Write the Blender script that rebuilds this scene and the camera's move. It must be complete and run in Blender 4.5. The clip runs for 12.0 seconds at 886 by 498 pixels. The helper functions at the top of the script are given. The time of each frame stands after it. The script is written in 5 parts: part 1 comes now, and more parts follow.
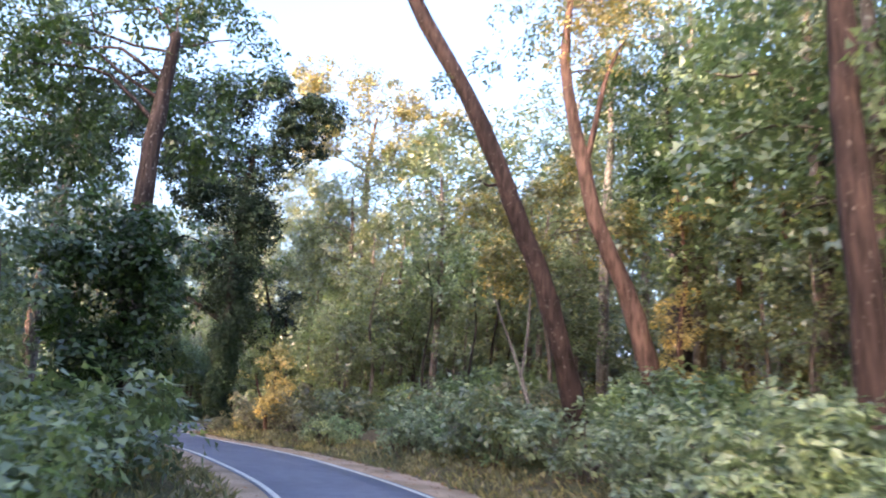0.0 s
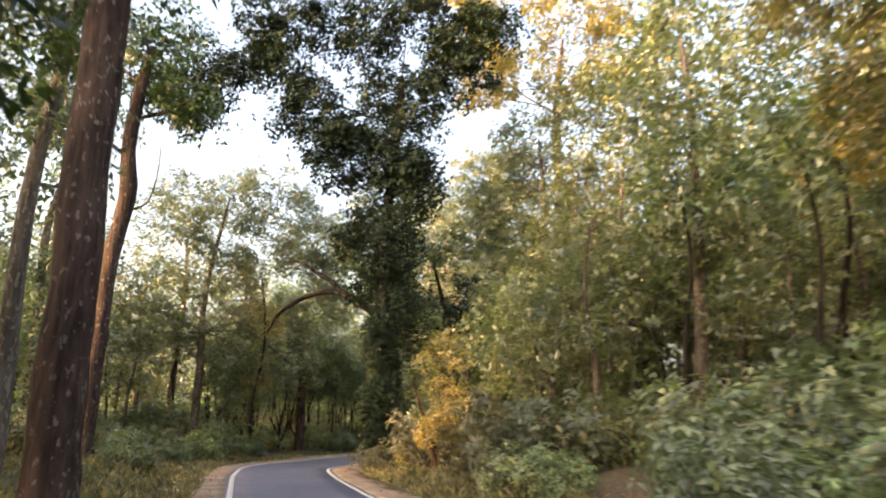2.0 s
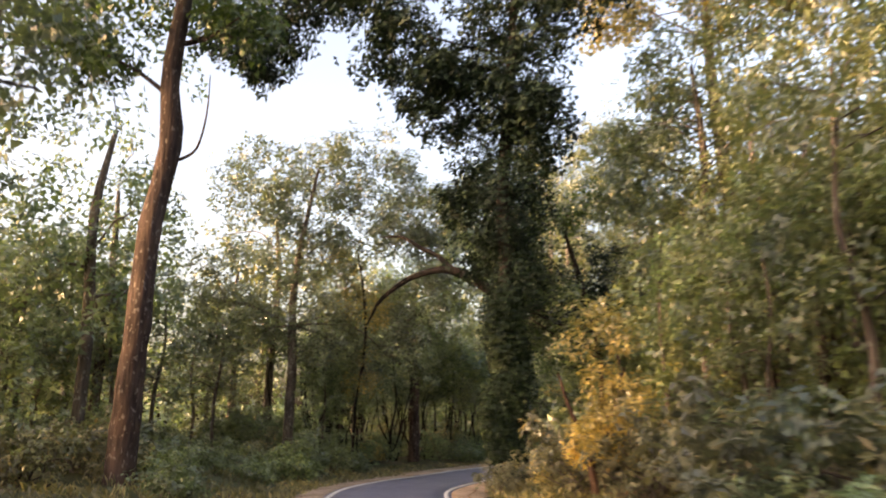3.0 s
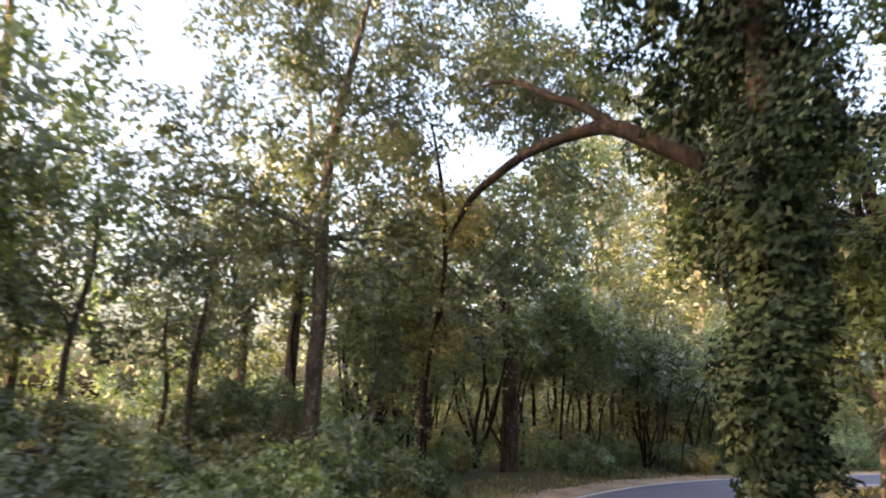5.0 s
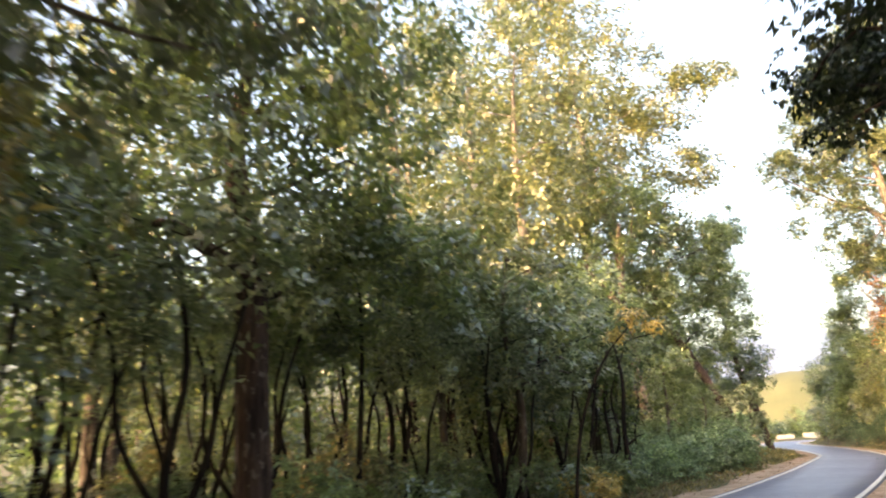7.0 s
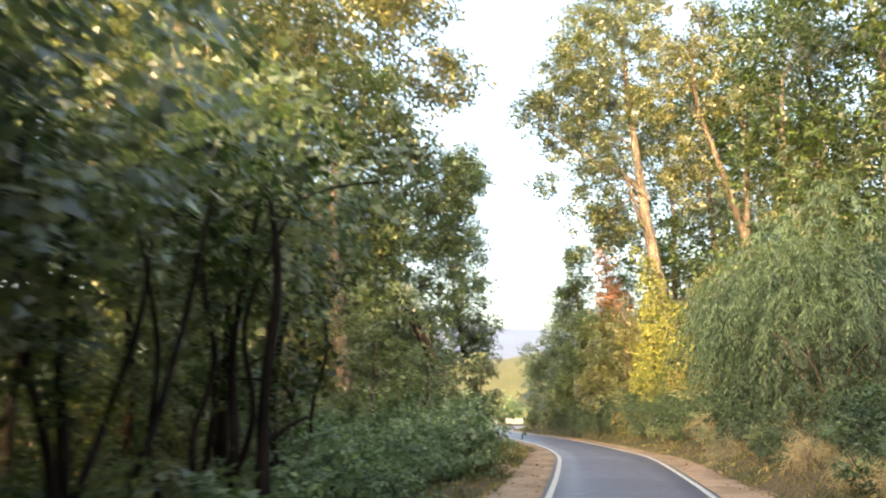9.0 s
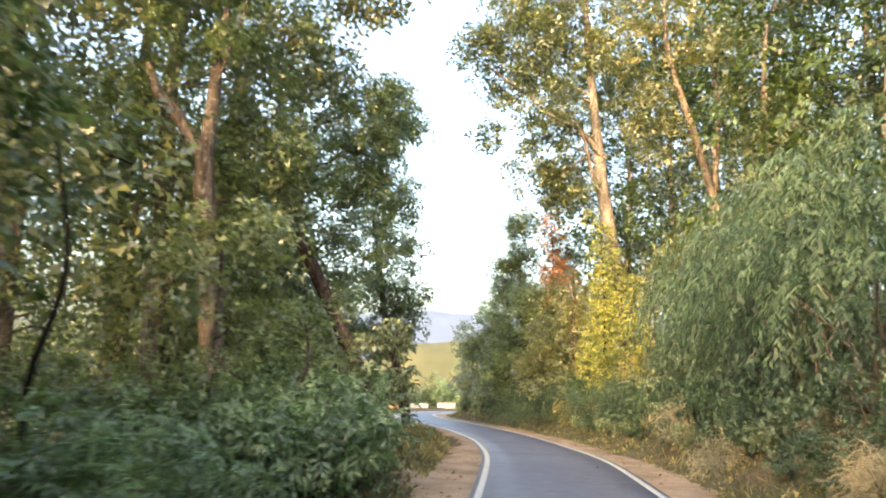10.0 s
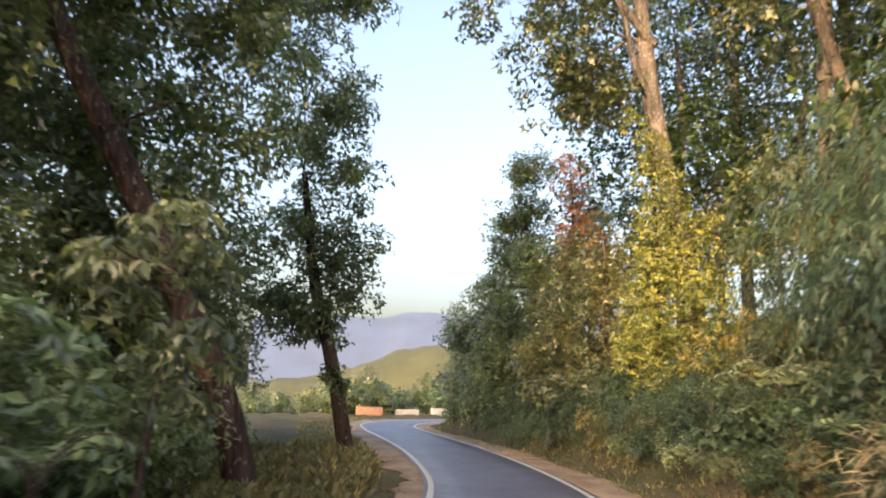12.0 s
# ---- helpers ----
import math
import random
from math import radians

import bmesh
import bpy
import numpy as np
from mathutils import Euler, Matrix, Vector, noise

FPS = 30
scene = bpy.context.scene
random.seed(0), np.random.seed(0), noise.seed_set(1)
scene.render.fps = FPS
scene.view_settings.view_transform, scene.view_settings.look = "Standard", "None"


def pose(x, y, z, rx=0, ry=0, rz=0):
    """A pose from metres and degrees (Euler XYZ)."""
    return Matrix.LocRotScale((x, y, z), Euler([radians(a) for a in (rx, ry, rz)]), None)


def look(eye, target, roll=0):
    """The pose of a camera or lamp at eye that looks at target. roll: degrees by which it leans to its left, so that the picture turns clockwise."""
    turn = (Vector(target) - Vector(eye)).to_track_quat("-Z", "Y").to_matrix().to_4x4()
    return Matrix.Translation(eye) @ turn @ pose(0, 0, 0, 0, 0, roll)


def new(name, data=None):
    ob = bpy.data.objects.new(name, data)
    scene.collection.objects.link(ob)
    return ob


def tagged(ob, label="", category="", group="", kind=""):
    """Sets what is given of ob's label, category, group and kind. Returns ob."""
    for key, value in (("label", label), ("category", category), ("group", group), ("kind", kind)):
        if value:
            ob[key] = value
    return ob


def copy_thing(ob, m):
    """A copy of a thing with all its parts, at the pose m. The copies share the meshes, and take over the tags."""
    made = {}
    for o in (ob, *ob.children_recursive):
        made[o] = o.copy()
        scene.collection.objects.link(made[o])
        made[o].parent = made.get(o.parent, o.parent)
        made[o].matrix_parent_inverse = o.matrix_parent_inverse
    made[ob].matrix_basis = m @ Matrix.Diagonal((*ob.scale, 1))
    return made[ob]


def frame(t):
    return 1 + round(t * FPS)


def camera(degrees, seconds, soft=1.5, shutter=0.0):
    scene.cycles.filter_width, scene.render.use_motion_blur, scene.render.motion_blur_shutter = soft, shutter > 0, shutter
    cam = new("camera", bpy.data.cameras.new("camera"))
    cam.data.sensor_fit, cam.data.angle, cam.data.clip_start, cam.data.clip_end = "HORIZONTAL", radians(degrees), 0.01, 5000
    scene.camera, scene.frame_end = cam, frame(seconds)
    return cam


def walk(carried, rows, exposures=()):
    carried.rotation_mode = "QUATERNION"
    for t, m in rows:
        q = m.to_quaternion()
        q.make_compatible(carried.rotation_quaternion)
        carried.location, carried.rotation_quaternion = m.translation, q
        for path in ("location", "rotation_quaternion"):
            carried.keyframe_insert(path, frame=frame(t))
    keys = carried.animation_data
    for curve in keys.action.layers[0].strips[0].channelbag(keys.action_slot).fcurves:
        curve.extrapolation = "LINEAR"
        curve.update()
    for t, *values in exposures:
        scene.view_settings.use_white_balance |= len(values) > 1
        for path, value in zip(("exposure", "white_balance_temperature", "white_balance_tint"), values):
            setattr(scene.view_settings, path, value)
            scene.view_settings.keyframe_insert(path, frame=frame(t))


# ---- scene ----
cam = camera(61.3, 12.0, soft=1.9, shutter=0.40)
PATH = [
    (0, (0.279, 0.089, 2.209), (0.241, 2.042, 2.640), 3.64),
    (0.5, (0.168, 4.447, 2.214), (0.007, 6.388, 2.667), 3.32),
    (1, (-0.191, 8.857, 2.204), (-0.476, 10.779, 2.676), 2.68),
    (1.5, (-0.949, 13.255, 2.208), (-1.372, 15.155, 2.668), 2.60),
    (2, (-2.120, 17.599, 2.260), (-2.666, 19.468, 2.716), 1.99),
    (2.5, (-3.682, 21.824, 2.344), (-4.369, 23.646, 2.798), 1.25),
    (3, (-5.594, 25.843, 2.426), (-6.419, 27.608, 2.881), 0.95),
    (3.5, (-7.730, 29.655, 2.458), (-8.674, 31.362, 2.901), 0.57),
    (3.7, (-8.648, 31.139, 2.455), (-9.634, 32.823, 2.892), 0.55),
    (4.1, (-10.544, 34.066, 2.429), (-11.583, 35.720, 2.858), 0.96),
    (4.5, (-12.600, 36.890, 2.348), (-13.632, 38.549, 2.774), 2.04),
    (4.9, (-14.604, 39.756, 2.262), (-15.586, 41.445, 2.690), 2.89),
    (5.3, (-16.345, 42.809, 2.220), (-17.248, 44.539, 2.655), 2.60),
    (5.5, (-17.199, 44.349, 2.213), (-18.059, 46.100, 2.652), 2.15),
    (6, (-19.035, 48.399, 2.211), (-19.784, 50.196, 2.667), 0.59),
    (6.5, (-20.517, 52.638, 2.203), (-21.097, 54.493, 2.676), -0.74),
    (7, (-21.571, 56.997, 2.200), (-21.978, 58.893, 2.690), -2.58),
    (7.5, (-22.121, 61.402, 2.200), (-22.337, 63.331, 2.682), -3.25),
    (7.7, (-22.094, 63.149, 2.198), (-22.239, 65.086, 2.674), -3.19),
    (8.1, (-22.100, 66.658, 2.191), (-22.091, 68.604, 2.653), -2.87),
    (8.5, (-21.609, 70.136, 2.175), (-21.452, 72.080, 2.616), -1.66),
    (8.9, (-20.756, 73.560, 2.159), (-20.475, 75.495, 2.578), -0.23),
    (9.3, (-19.673, 76.904, 2.150), (-19.312, 78.830, 2.550), 0.75),
    (9.5, (-19.197, 78.578, 2.148), (-18.799, 80.499, 2.536), 1.07),
    (10, (-17.655, 82.672, 2.146), (-17.204, 84.585, 2.519), 1.69),
    (10.5, (-15.973, 86.794, 2.149), (-15.504, 88.702, 2.523), 1.99),
    (11, (-14.297, 91.009, 2.148), (-13.834, 92.916, 2.533), 2.16),
    (11.5, (-12.689, 95.336, 2.130), (-12.245, 97.246, 2.521), 2.24),
    (12, (-11.171, 99.718, 2.094), (-10.759, 101.637, 2.477), 2.12),
]
EXPOSURES = [(0, 3.08, 5550, 24), (0.5, 3.12, 6200, 20), (1.0, 3.1, 7400, 19), (2.5, 2.9, 7800, 23), (3.5, 2.64, 7800, 26), (5.5, 3.27, 6700, 24), (6.5, 3.3, 7250, 21), (7.5, 3.12, 7800, 18), (9.5, 2.98, 7100, 14), (11.2, 2.58, 6900, 17), (12, 2.2, 6800, 21)]
SKY_STRENGTH, SUN_STRENGTH, HAZE_GLOW = 0.15, 0.70, 0.13
walk(cam, [(t, look(eye, target, roll)) for t, eye, target, roll in PATH], EXPOSURES)

# ---- light: a low warm sun from behind on the left, clear pale sky ----
SUN_EL, SUN_AZ = radians(12), math.atan2(-0.60, -0.80)
world = bpy.data.worlds.new("sky")
scene.world = world
world.use_nodes = True
wn = world.node_tree.nodes
sky = wn.new("ShaderNodeTexSky")
sky.sky_type = "NISHITA"
sky.sun_disc = False
sky.sun_elevation, sky.sun_rotation = SUN_EL, SUN_AZ
sky.air_density, sky.dust_density, sky.ozone_density = 1.0, 8.0, 1.0
world.node_tree.links.new(sky.outputs[0], wn["Background"].inputs[0])
wn["Background"].inputs[1].default_value = SKY_STRENGTH
sun_way = Vector((math.sin(SUN_AZ) * math.cos(SUN_EL), math.cos(SUN_AZ) * math.cos(SUN_EL), math.sin(SUN_EL)))
sun = new("sun", bpy.data.lights.new("sun", "SUN"))
sun.data.energy, sun.data.angle, sun.data.color = SUN_STRENGTH, radians(0.6), (1.0, 0.68, 0.36)
sun.matrix_world = look(sun_way * 100, (0, 0, 0))


# ---- materials ----
def shader(name):
    m = bpy.data.materials.new(name)
    m.use_nodes = True
    nt = m.node_tree
    return m, nt, nt.nodes["Principled BSDF"]


def ramp(nt, fac, stops):
    r = nt.nodes.new("ShaderNodeValToRGB")
    while len(r.color_ramp.elements) < len(stops):
        r.color_ramp.elements.new(0.5)
    for e, (p, c) in zip(r.color_ramp.elements, stops):
        e.position, e.color = p, (*c, 1)
    nt.links.new(fac, r.inputs[0])
    return r.outputs[0]


def noise_tex(nt, scale, detail=4.0, stretch=None, object_space=True):
    n = nt.nodes.new("ShaderNodeTexNoise")
    n.inputs["Scale"].default_value, n.inputs["Detail"].default_value = scale, detail
    tc = nt.nodes.new("ShaderNodeTexCoord")
    src = tc.outputs["Object"]
    if not object_space:
        src = nt.nodes.new("ShaderNodeNewGeometry").outputs["Position"]
    if stretch:
        mp = nt.nodes.new("ShaderNodeMapping")
        mp.inputs["Scale"].default_value = stretch
        nt.links.new(src, mp.inputs[0])
        src = mp.outputs[0]
    nt.links.new(src, n.inputs["Vector"])
    return n.outputs["Fac"]


def mixc(nt, fac, a, b, mode="MIX"):
    m = nt.nodes.new("ShaderNodeMix")
    m.data_type, m.blend_type = "RGBA", mode
    for sock, v in ((m.inputs[0], fac), (m.inputs[6], a), (m.inputs[7], b)):
        if hasattr(v, "links"):
            nt.links.new(v, sock)
        else:
            sock.default_value = v if isinstance(v, float) else (*v, 1)
    return m.outputs[2]


def bump(nt, bsdf, fac, strength, distance):
    b = nt.nodes.new("ShaderNodeBump")
    b.inputs["Strength"].default_value, b.inputs["Distance"].default_value = strength, distance
    nt.links.new(fac, b.inputs["Height"])
    nt.links.new(b.outputs[0], bsdf.inputs["Normal"])


def leaf_material(name, stops, tint=(0.10, 0.09, 0.02), tint_amount=0.5, translucent=0.40, rough=0.40, gloss=0.95):
    """Leaves whose colour varies leaf by leaf and plant by plant, with painted glints and hollows, and which let light
    through.
    """
    m, nt, p = shader(name)
    geo = nt.nodes.new("ShaderNodeNewGeometry")
    info = nt.nodes.new("ShaderNodeObjectInfo")
    col = ramp(nt, geo.outputs["Random Per Island"], stops)
    mul = nt.nodes.new("ShaderNodeMath")
    mul.operation = "MULTIPLY"
    nt.links.new(info.outputs["Random"], mul.inputs[0])
    mul.inputs[1].default_value = tint_amount
    col = mixc(nt, mul.outputs[0], col, tint)
    # dark hollows and lit leaf layers painted as patches over the foliage
    for scale, low, high in ((1.1, (0.62, 0.66, 0.62), (1.34, 1.28, 1.16)), (0.28, (0.66, 0.74, 0.74), (1.30, 1.22, 1.05))):
        patch = ramp(nt, noise_tex(nt, scale, 2.0, object_space=False), [(0.34, low), (0.5, (1.0, 1.0, 1.0)), (0.68, high)])
        col = mixc(nt, 1.0, col, patch, "MULTIPLY")
    mul2 = nt.nodes.new("ShaderNodeMath")
    mul2.operation = "MULTIPLY"
    nt.links.new(geo.outputs["Random Per Island"], mul2.inputs[0])
    mul2.inputs[1].default_value = 37.7
    fract = nt.nodes.new("ShaderNodeMath")
    fract.operation = "FRACT"
    nt.links.new(mul2.outputs[0], fract.inputs[0])
    # single leaves lightened or darkened to stand for glints
    leaf_glints = ramp(nt, fract.outputs[0], [(0.0, (0.62, 0.64, 0.62)), (0.5, (0.95, 0.95, 0.95)), (0.9, (1.22, 1.20, 1.18)), (1.0, (1.45, 1.42, 1.4))])
    col = mixc(nt, 1.0, col, leaf_glints, "MULTIPLY")
    nt.links.new(col, p.inputs["Base Color"])
    p.inputs["Roughness"].default_value = rough
    p.inputs["Specular IOR Level"].default_value = gloss
    tr = nt.nodes.new("ShaderNodeBsdfTranslucent")
    k = 2.0 * translucent
    bright = mixc(nt, 1.0, col, (1.08 * k, 1.15 * k, 0.7 * k), "MULTIPLY")
    nt.links.new(bright, tr.inputs[0])
    add = nt.nodes.new("ShaderNodeAddShader")
    nt.links.new(p.outputs[0], add.inputs[0])
    nt.links.new(tr.outputs[0], add.inputs[1])
    nt.links.new(add.outputs[0], nt.nodes["Material Output"].inputs[0])
    return m


GREEN = leaf_material("green_leaves", [(0.0, (0.052, 0.080, 0.040)), (0.5, (0.098, 0.140, 0.068)), (0.96, (0.150, 0.190, 0.085)), (1.0, (0.18, 0.19, 0.07))], (0.09, 0.110, 0.045), 0.45, 0.42)
OLIVE = leaf_material("olive_leaves", [(0.0, (0.055, 0.072, 0.036)), (0.5, (0.088, 0.118, 0.060)), (0.95, (0.150, 0.160, 0.072)), (1.0, (0.23, 0.19, 0.075))], (0.125, 0.125, 0.055), 0.5, 0.38)
# near black: the dark outline against bright sky is put into the colour
IVY = leaf_material("shaded_dark_leaves", [(0.0, (0.010, 0.022, 0.012)), (0.6, (0.018, 0.036, 0.019)), (1.0, (0.034, 0.056, 0.026))], (0.015, 0.025, 0.014), 0.3, 0.06, 0.6, 0.25)
DEEP = leaf_material("deep_green_leaves", [(0.0, (0.018, 0.036, 0.012)), (0.5, (0.040, 0.072, 0.022)), (1.0, (0.075, 0.115, 0.035))], (0.04, 0.06, 0.02), 0.3, 0.3, 0.4, 0.5)
SAGE = leaf_material("grey_green_leaves", [(0.0, (0.085, 0.125, 0.070)), (0.5, (0.15, 0.20, 0.115)), (1.0, (0.24, 0.28, 0.17))], (0.14, 0.15, 0.08), 0.4, 0.3, 0.38)
SAGE_DARK = leaf_material("dull_green_leaves", [(0.0, (0.040, 0.062, 0.036)), (0.5, (0.080, 0.108, 0.062)), (0.96, (0.125, 0.155, 0.085)), (1.0, (0.19, 0.16, 0.07))], (0.09, 0.10, 0.05), 0.4, 0.36)
FRESH = leaf_material("fresh_green_leaves", [(0.0, (0.080, 0.142, 0.078)), (0.5, (0.145, 0.225, 0.130)), (1.0, (0.22, 0.30, 0.17))], (0.13, 0.16, 0.075), 0.35, 0.36)
FROND = leaf_material("frond_leaves", [(0.0, (0.028, 0.062, 0.042)), (0.5, (0.054, 0.100, 0.066)), (1.0, (0.100, 0.150, 0.096))], (0.055, 0.09, 0.05), 0.35, 0.26, 0.5, 0.45)
# mostly for sunlit crowns: the low sun's gold is in the leaf colour
GOLD = leaf_material("sunlit_golden_leaves", [(0.0, (0.11, 0.10, 0.035)), (0.5, (0.20, 0.165, 0.05)), (1.0, (0.32, 0.23, 0.06))], (0.16, 0.15, 0.04), 0.3, 0.32)
PALEGOLD = leaf_material("pale_golden_leaves", [(0.0, (0.07, 0.09, 0.04)), (0.5, (0.115, 0.13, 0.055)), (1.0, (0.18, 0.165, 0.07))], (0.11, 0.125, 0.05), 0.3, 0.34)
# yellow-green vine leaves, with the low sun's yellow painted on top
VINE = leaf_material("sun_yellow_vine_leaves", [(0.0, (0.06, 0.10, 0.025)), (0.45, (0.18, 0.21, 0.045)), (1.0, (0.33, 0.30, 0.06))], (0.24, 0.22, 0.03), 0.25, 0.36)
DUSTY = leaf_material("dusty_brown_green_leaves", [(0.0, (0.070, 0.075, 0.045)), (0.5, (0.13, 0.13, 0.078)), (0.85, (0.20, 0.19, 0.115)), (1.0, (0.30, 0.21, 0.09))], (0.13, 0.12, 0.06), 0.5, 0.3, 0.45)
# the low sun's yellow is painted into this leaf colour
YELLOW = leaf_material("sunlit_yellow_leaves", [(0.0, (0.22, 0.17, 0.055)), (0.5, (0.35, 0.27, 0.09)), (1.0, (0.46, 0.36, 0.15))], (0.28, 0.22, 0.07), 0.3, 0.35)
RUST = leaf_material("rust_leaves", [(0.0, (0.22, 0.085, 0.03)), (0.5, (0.42, 0.17, 0.06)), (1.0, (0.54, 0.28, 0.11))], (0.25, 0.12, 0.04), 0.3, 0.35)
STRAW = leaf_material("straw_blades", [(0.0, (0.26, 0.21, 0.14)), (0.5, (0.38, 0.33, 0.23)), (1.0, (0.48, 0.43, 0.32))], (0.3, 0.26, 0.17), 0.3, 0.2, 0.7)
GRASS = leaf_material("grass_blades", [(0.0, (0.07, 0.09, 0.035)), (0.5, (0.15, 0.145, 0.065)), (1.0, (0.30, 0.24, 0.11))], (0.14, 0.12, 0.05), 0.4, 0.25, 0.6)
LITTER = leaf_material("fallen_leaves", [(0.0, (0.13, 0.06, 0.03)), (0.5, (0.26, 0.12, 0.05)), (1.0, (0.36, 0.22, 0.10))], (0.2, 0.1, 0.05), 0.2, 0.05, 0.8)


def bark_material(name, dark, mid, pale, patch=0.62):
    m, nt, p = shader(name)
    streak = noise_tex(nt, 7.0, 6.0, (1, 1, 0.16))
    patches = noise_tex(nt, 9.0, 5.0, (1, 1, 0.6))
    broad = noise_tex(nt, 0.9, 3.0, (1, 1, 0.5))
    col = ramp(nt, streak, [(0.32, dark), (0.62, mid)])
    lich = ramp(nt, patches, [(patch, (0, 0, 0)), (patch + 0.05, (1, 1, 1))])
    col = mixc(nt, lich, col, pale)
    col = mixc(nt, 1.0, col, ramp(nt, broad, [(0.35, (0.62, 0.62, 0.64)), (0.65, (1.2, 1.18, 1.15))]), "MULTIPLY")
    nt.links.new(col, p.inputs["Base Color"])
    p.inputs["Roughness"].default_value = 0.9
    p.inputs["Specular IOR Level"].default_value = 0.2
    bump(nt, p, streak, 1.0, 0.08)
    return m


BARK = bark_material("brown_bark", (0.040, 0.028, 0.025), (0.12, 0.084, 0.072), (0.25, 0.215, 0.19), 0.60)
BARK_BROWN = bark_material("deep_brown_bark", (0.032, 0.021, 0.018), (0.095, 0.060, 0.050), (0.20, 0.16, 0.14), 0.64)
# brown bark with the low sun's red painted in
BARK_SUN_RED = bark_material("sun_reddened_bark", (0.07, 0.040, 0.030), (0.21, 0.125, 0.095), (0.30, 0.22, 0.18), 0.66)
BARK_PALE = bark_material("pale_bark", (0.10, 0.085, 0.075), (0.25, 0.22, 0.195), (0.36, 0.33, 0.30), 0.56)
BARK_DARK = bark_material("dark_bark", (0.014, 0.011, 0.010), (0.042, 0.032, 0.027), (0.08, 0.075, 0.06), 0.66)
BARK_GREY = bark_material("grey_bark", (0.07, 0.055, 0.045), (0.19, 0.155, 0.13), (0.30, 0.28, 0.25), 0.58)

# forest floor: leaf litter, soil and thin green growth
GROUND, nt, p = shader("forest_floor")
big = noise_tex(nt, 0.22, 5.0, object_space=False)
fine = noise_tex(nt, 9.0, 6.0, object_space=False)
soil = ramp(nt, fine, [(0.3, (0.070, 0.052, 0.032)), (0.55, (0.15, 0.115, 0.065)), (0.75, (0.24, 0.17, 0.09))])
green = ramp(nt, fine, [(0.3, (0.035, 0.045, 0.015)), (0.7, (0.12, 0.125, 0.05))])
sel = ramp(nt, big, [(0.40, (0, 0, 0)), (0.58, (1, 1, 1))])
nt.links.new(mixc(nt, sel, soil, green), p.inputs["Base Color"])
p.inputs["Roughness"].default_value = 0.95
bump(nt, p, fine, 0.8, 0.06)

DIRT, nt, p = shader("sandy_shoulder")
big = noise_tex(nt, 0.7, 5.0, object_space=False)
fine = noise_tex(nt, 22.0, 6.0, object_space=False)
c1 = ramp(nt, fine, [(0.3, (0.37, 0.265, 0.19)), (0.7, (0.58, 0.445, 0.335))])
c2 = ramp(nt, fine, [(0.3, (0.23, 0.165, 0.11)), (0.7, (0.38, 0.29, 0.20))])
sel = ramp(nt, big, [(0.42, (0, 0, 0)), (0.62, (1, 1, 1))])
nt.links.new(mixc(nt, sel, c1, c2), p.inputs["Base Color"])
p.inputs["Roughness"].default_value = 0.95
bump(nt, p, fine, 0.6, 0.03)

ASPHALT, nt, p = shader("asphalt")
big = noise_tex(nt, 0.35, 4.0, object_space=False)
grit = noise_tex(nt, 90.0, 3.0, object_space=False)
mid = noise_tex(nt, 2.5, 5.0, object_space=False)
c1 = ramp(nt, grit, [(0.35, (0.125, 0.137, 0.200)), (0.65, (0.216, 0.233, 0.330))])
c2 = ramp(nt, mid, [(0.35, (0.82, 0.82, 0.82)), (0.7, (1.12, 1.10, 1.06))])
col = mixc(nt, 1.0, c1, c2, "MULTIPLY")
col = mixc(nt, 1.0, col, ramp(nt, big, [(0.35, (0.86, 0.86, 0.88)), (0.65, (1.1, 1.1, 1.1))]), "MULTIPLY")
nt.links.new(col, p.inputs["Base Color"])
p.inputs["Roughness"].default_value = 0.48
bump(nt, p, grit, 0.35, 0.01)

PAINT, nt, p = shader("white_road_paint")
wear = noise_tex(nt, 14.0, 6.0, object_space=False)
nt.links.new(ramp(nt, wear, [(0.28, (0.30, 0.30, 0.30)), (0.42, (0.72, 0.72, 0.70)), (0.8, (0.80, 0.80, 0.78))]), p.inputs["Base Color"])
p.inputs["Roughness"].default_value = 0.6


def plain_rough(name, a, b, scale=6.0, rough=0.85):
    m, nt, p = shader(name)
    f = noise_tex(nt, scale, 6.0, object_space=False)
    nt.links.new(ramp(nt, f, [(0.3, a), (0.7, b)]), p.inputs["Base Color"])
    p.inputs["Roughness"].default_value = rough
    bump(nt, p, f, 0.4, 0.03)
    return m


WHITEWASH = plain_rough("whitewashed_masonry", (0.50, 0.49, 0.46), (0.76, 0.75, 0.72))
OCHRE = plain_rough("orange_painted_masonry", (0.46, 0.24, 0.15), (0.62, 0.40, 0.28))
HILL = plain_rough("dry_grass_hill", (0.060, 0.075, 0.038), (0.125, 0.130, 0.065), 0.03)


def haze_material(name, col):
    """The far mountains: a plain backdrop with the air's haze painted in as a glow."""
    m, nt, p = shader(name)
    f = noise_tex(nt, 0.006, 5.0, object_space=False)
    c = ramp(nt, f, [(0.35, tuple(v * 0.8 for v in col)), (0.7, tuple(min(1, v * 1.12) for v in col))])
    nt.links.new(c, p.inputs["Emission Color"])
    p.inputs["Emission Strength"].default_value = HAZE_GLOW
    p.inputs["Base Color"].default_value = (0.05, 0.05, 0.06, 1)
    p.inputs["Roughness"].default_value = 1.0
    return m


HAZE = haze_material("painted_haze_mountain", (0.36, 0.545, 0.79))


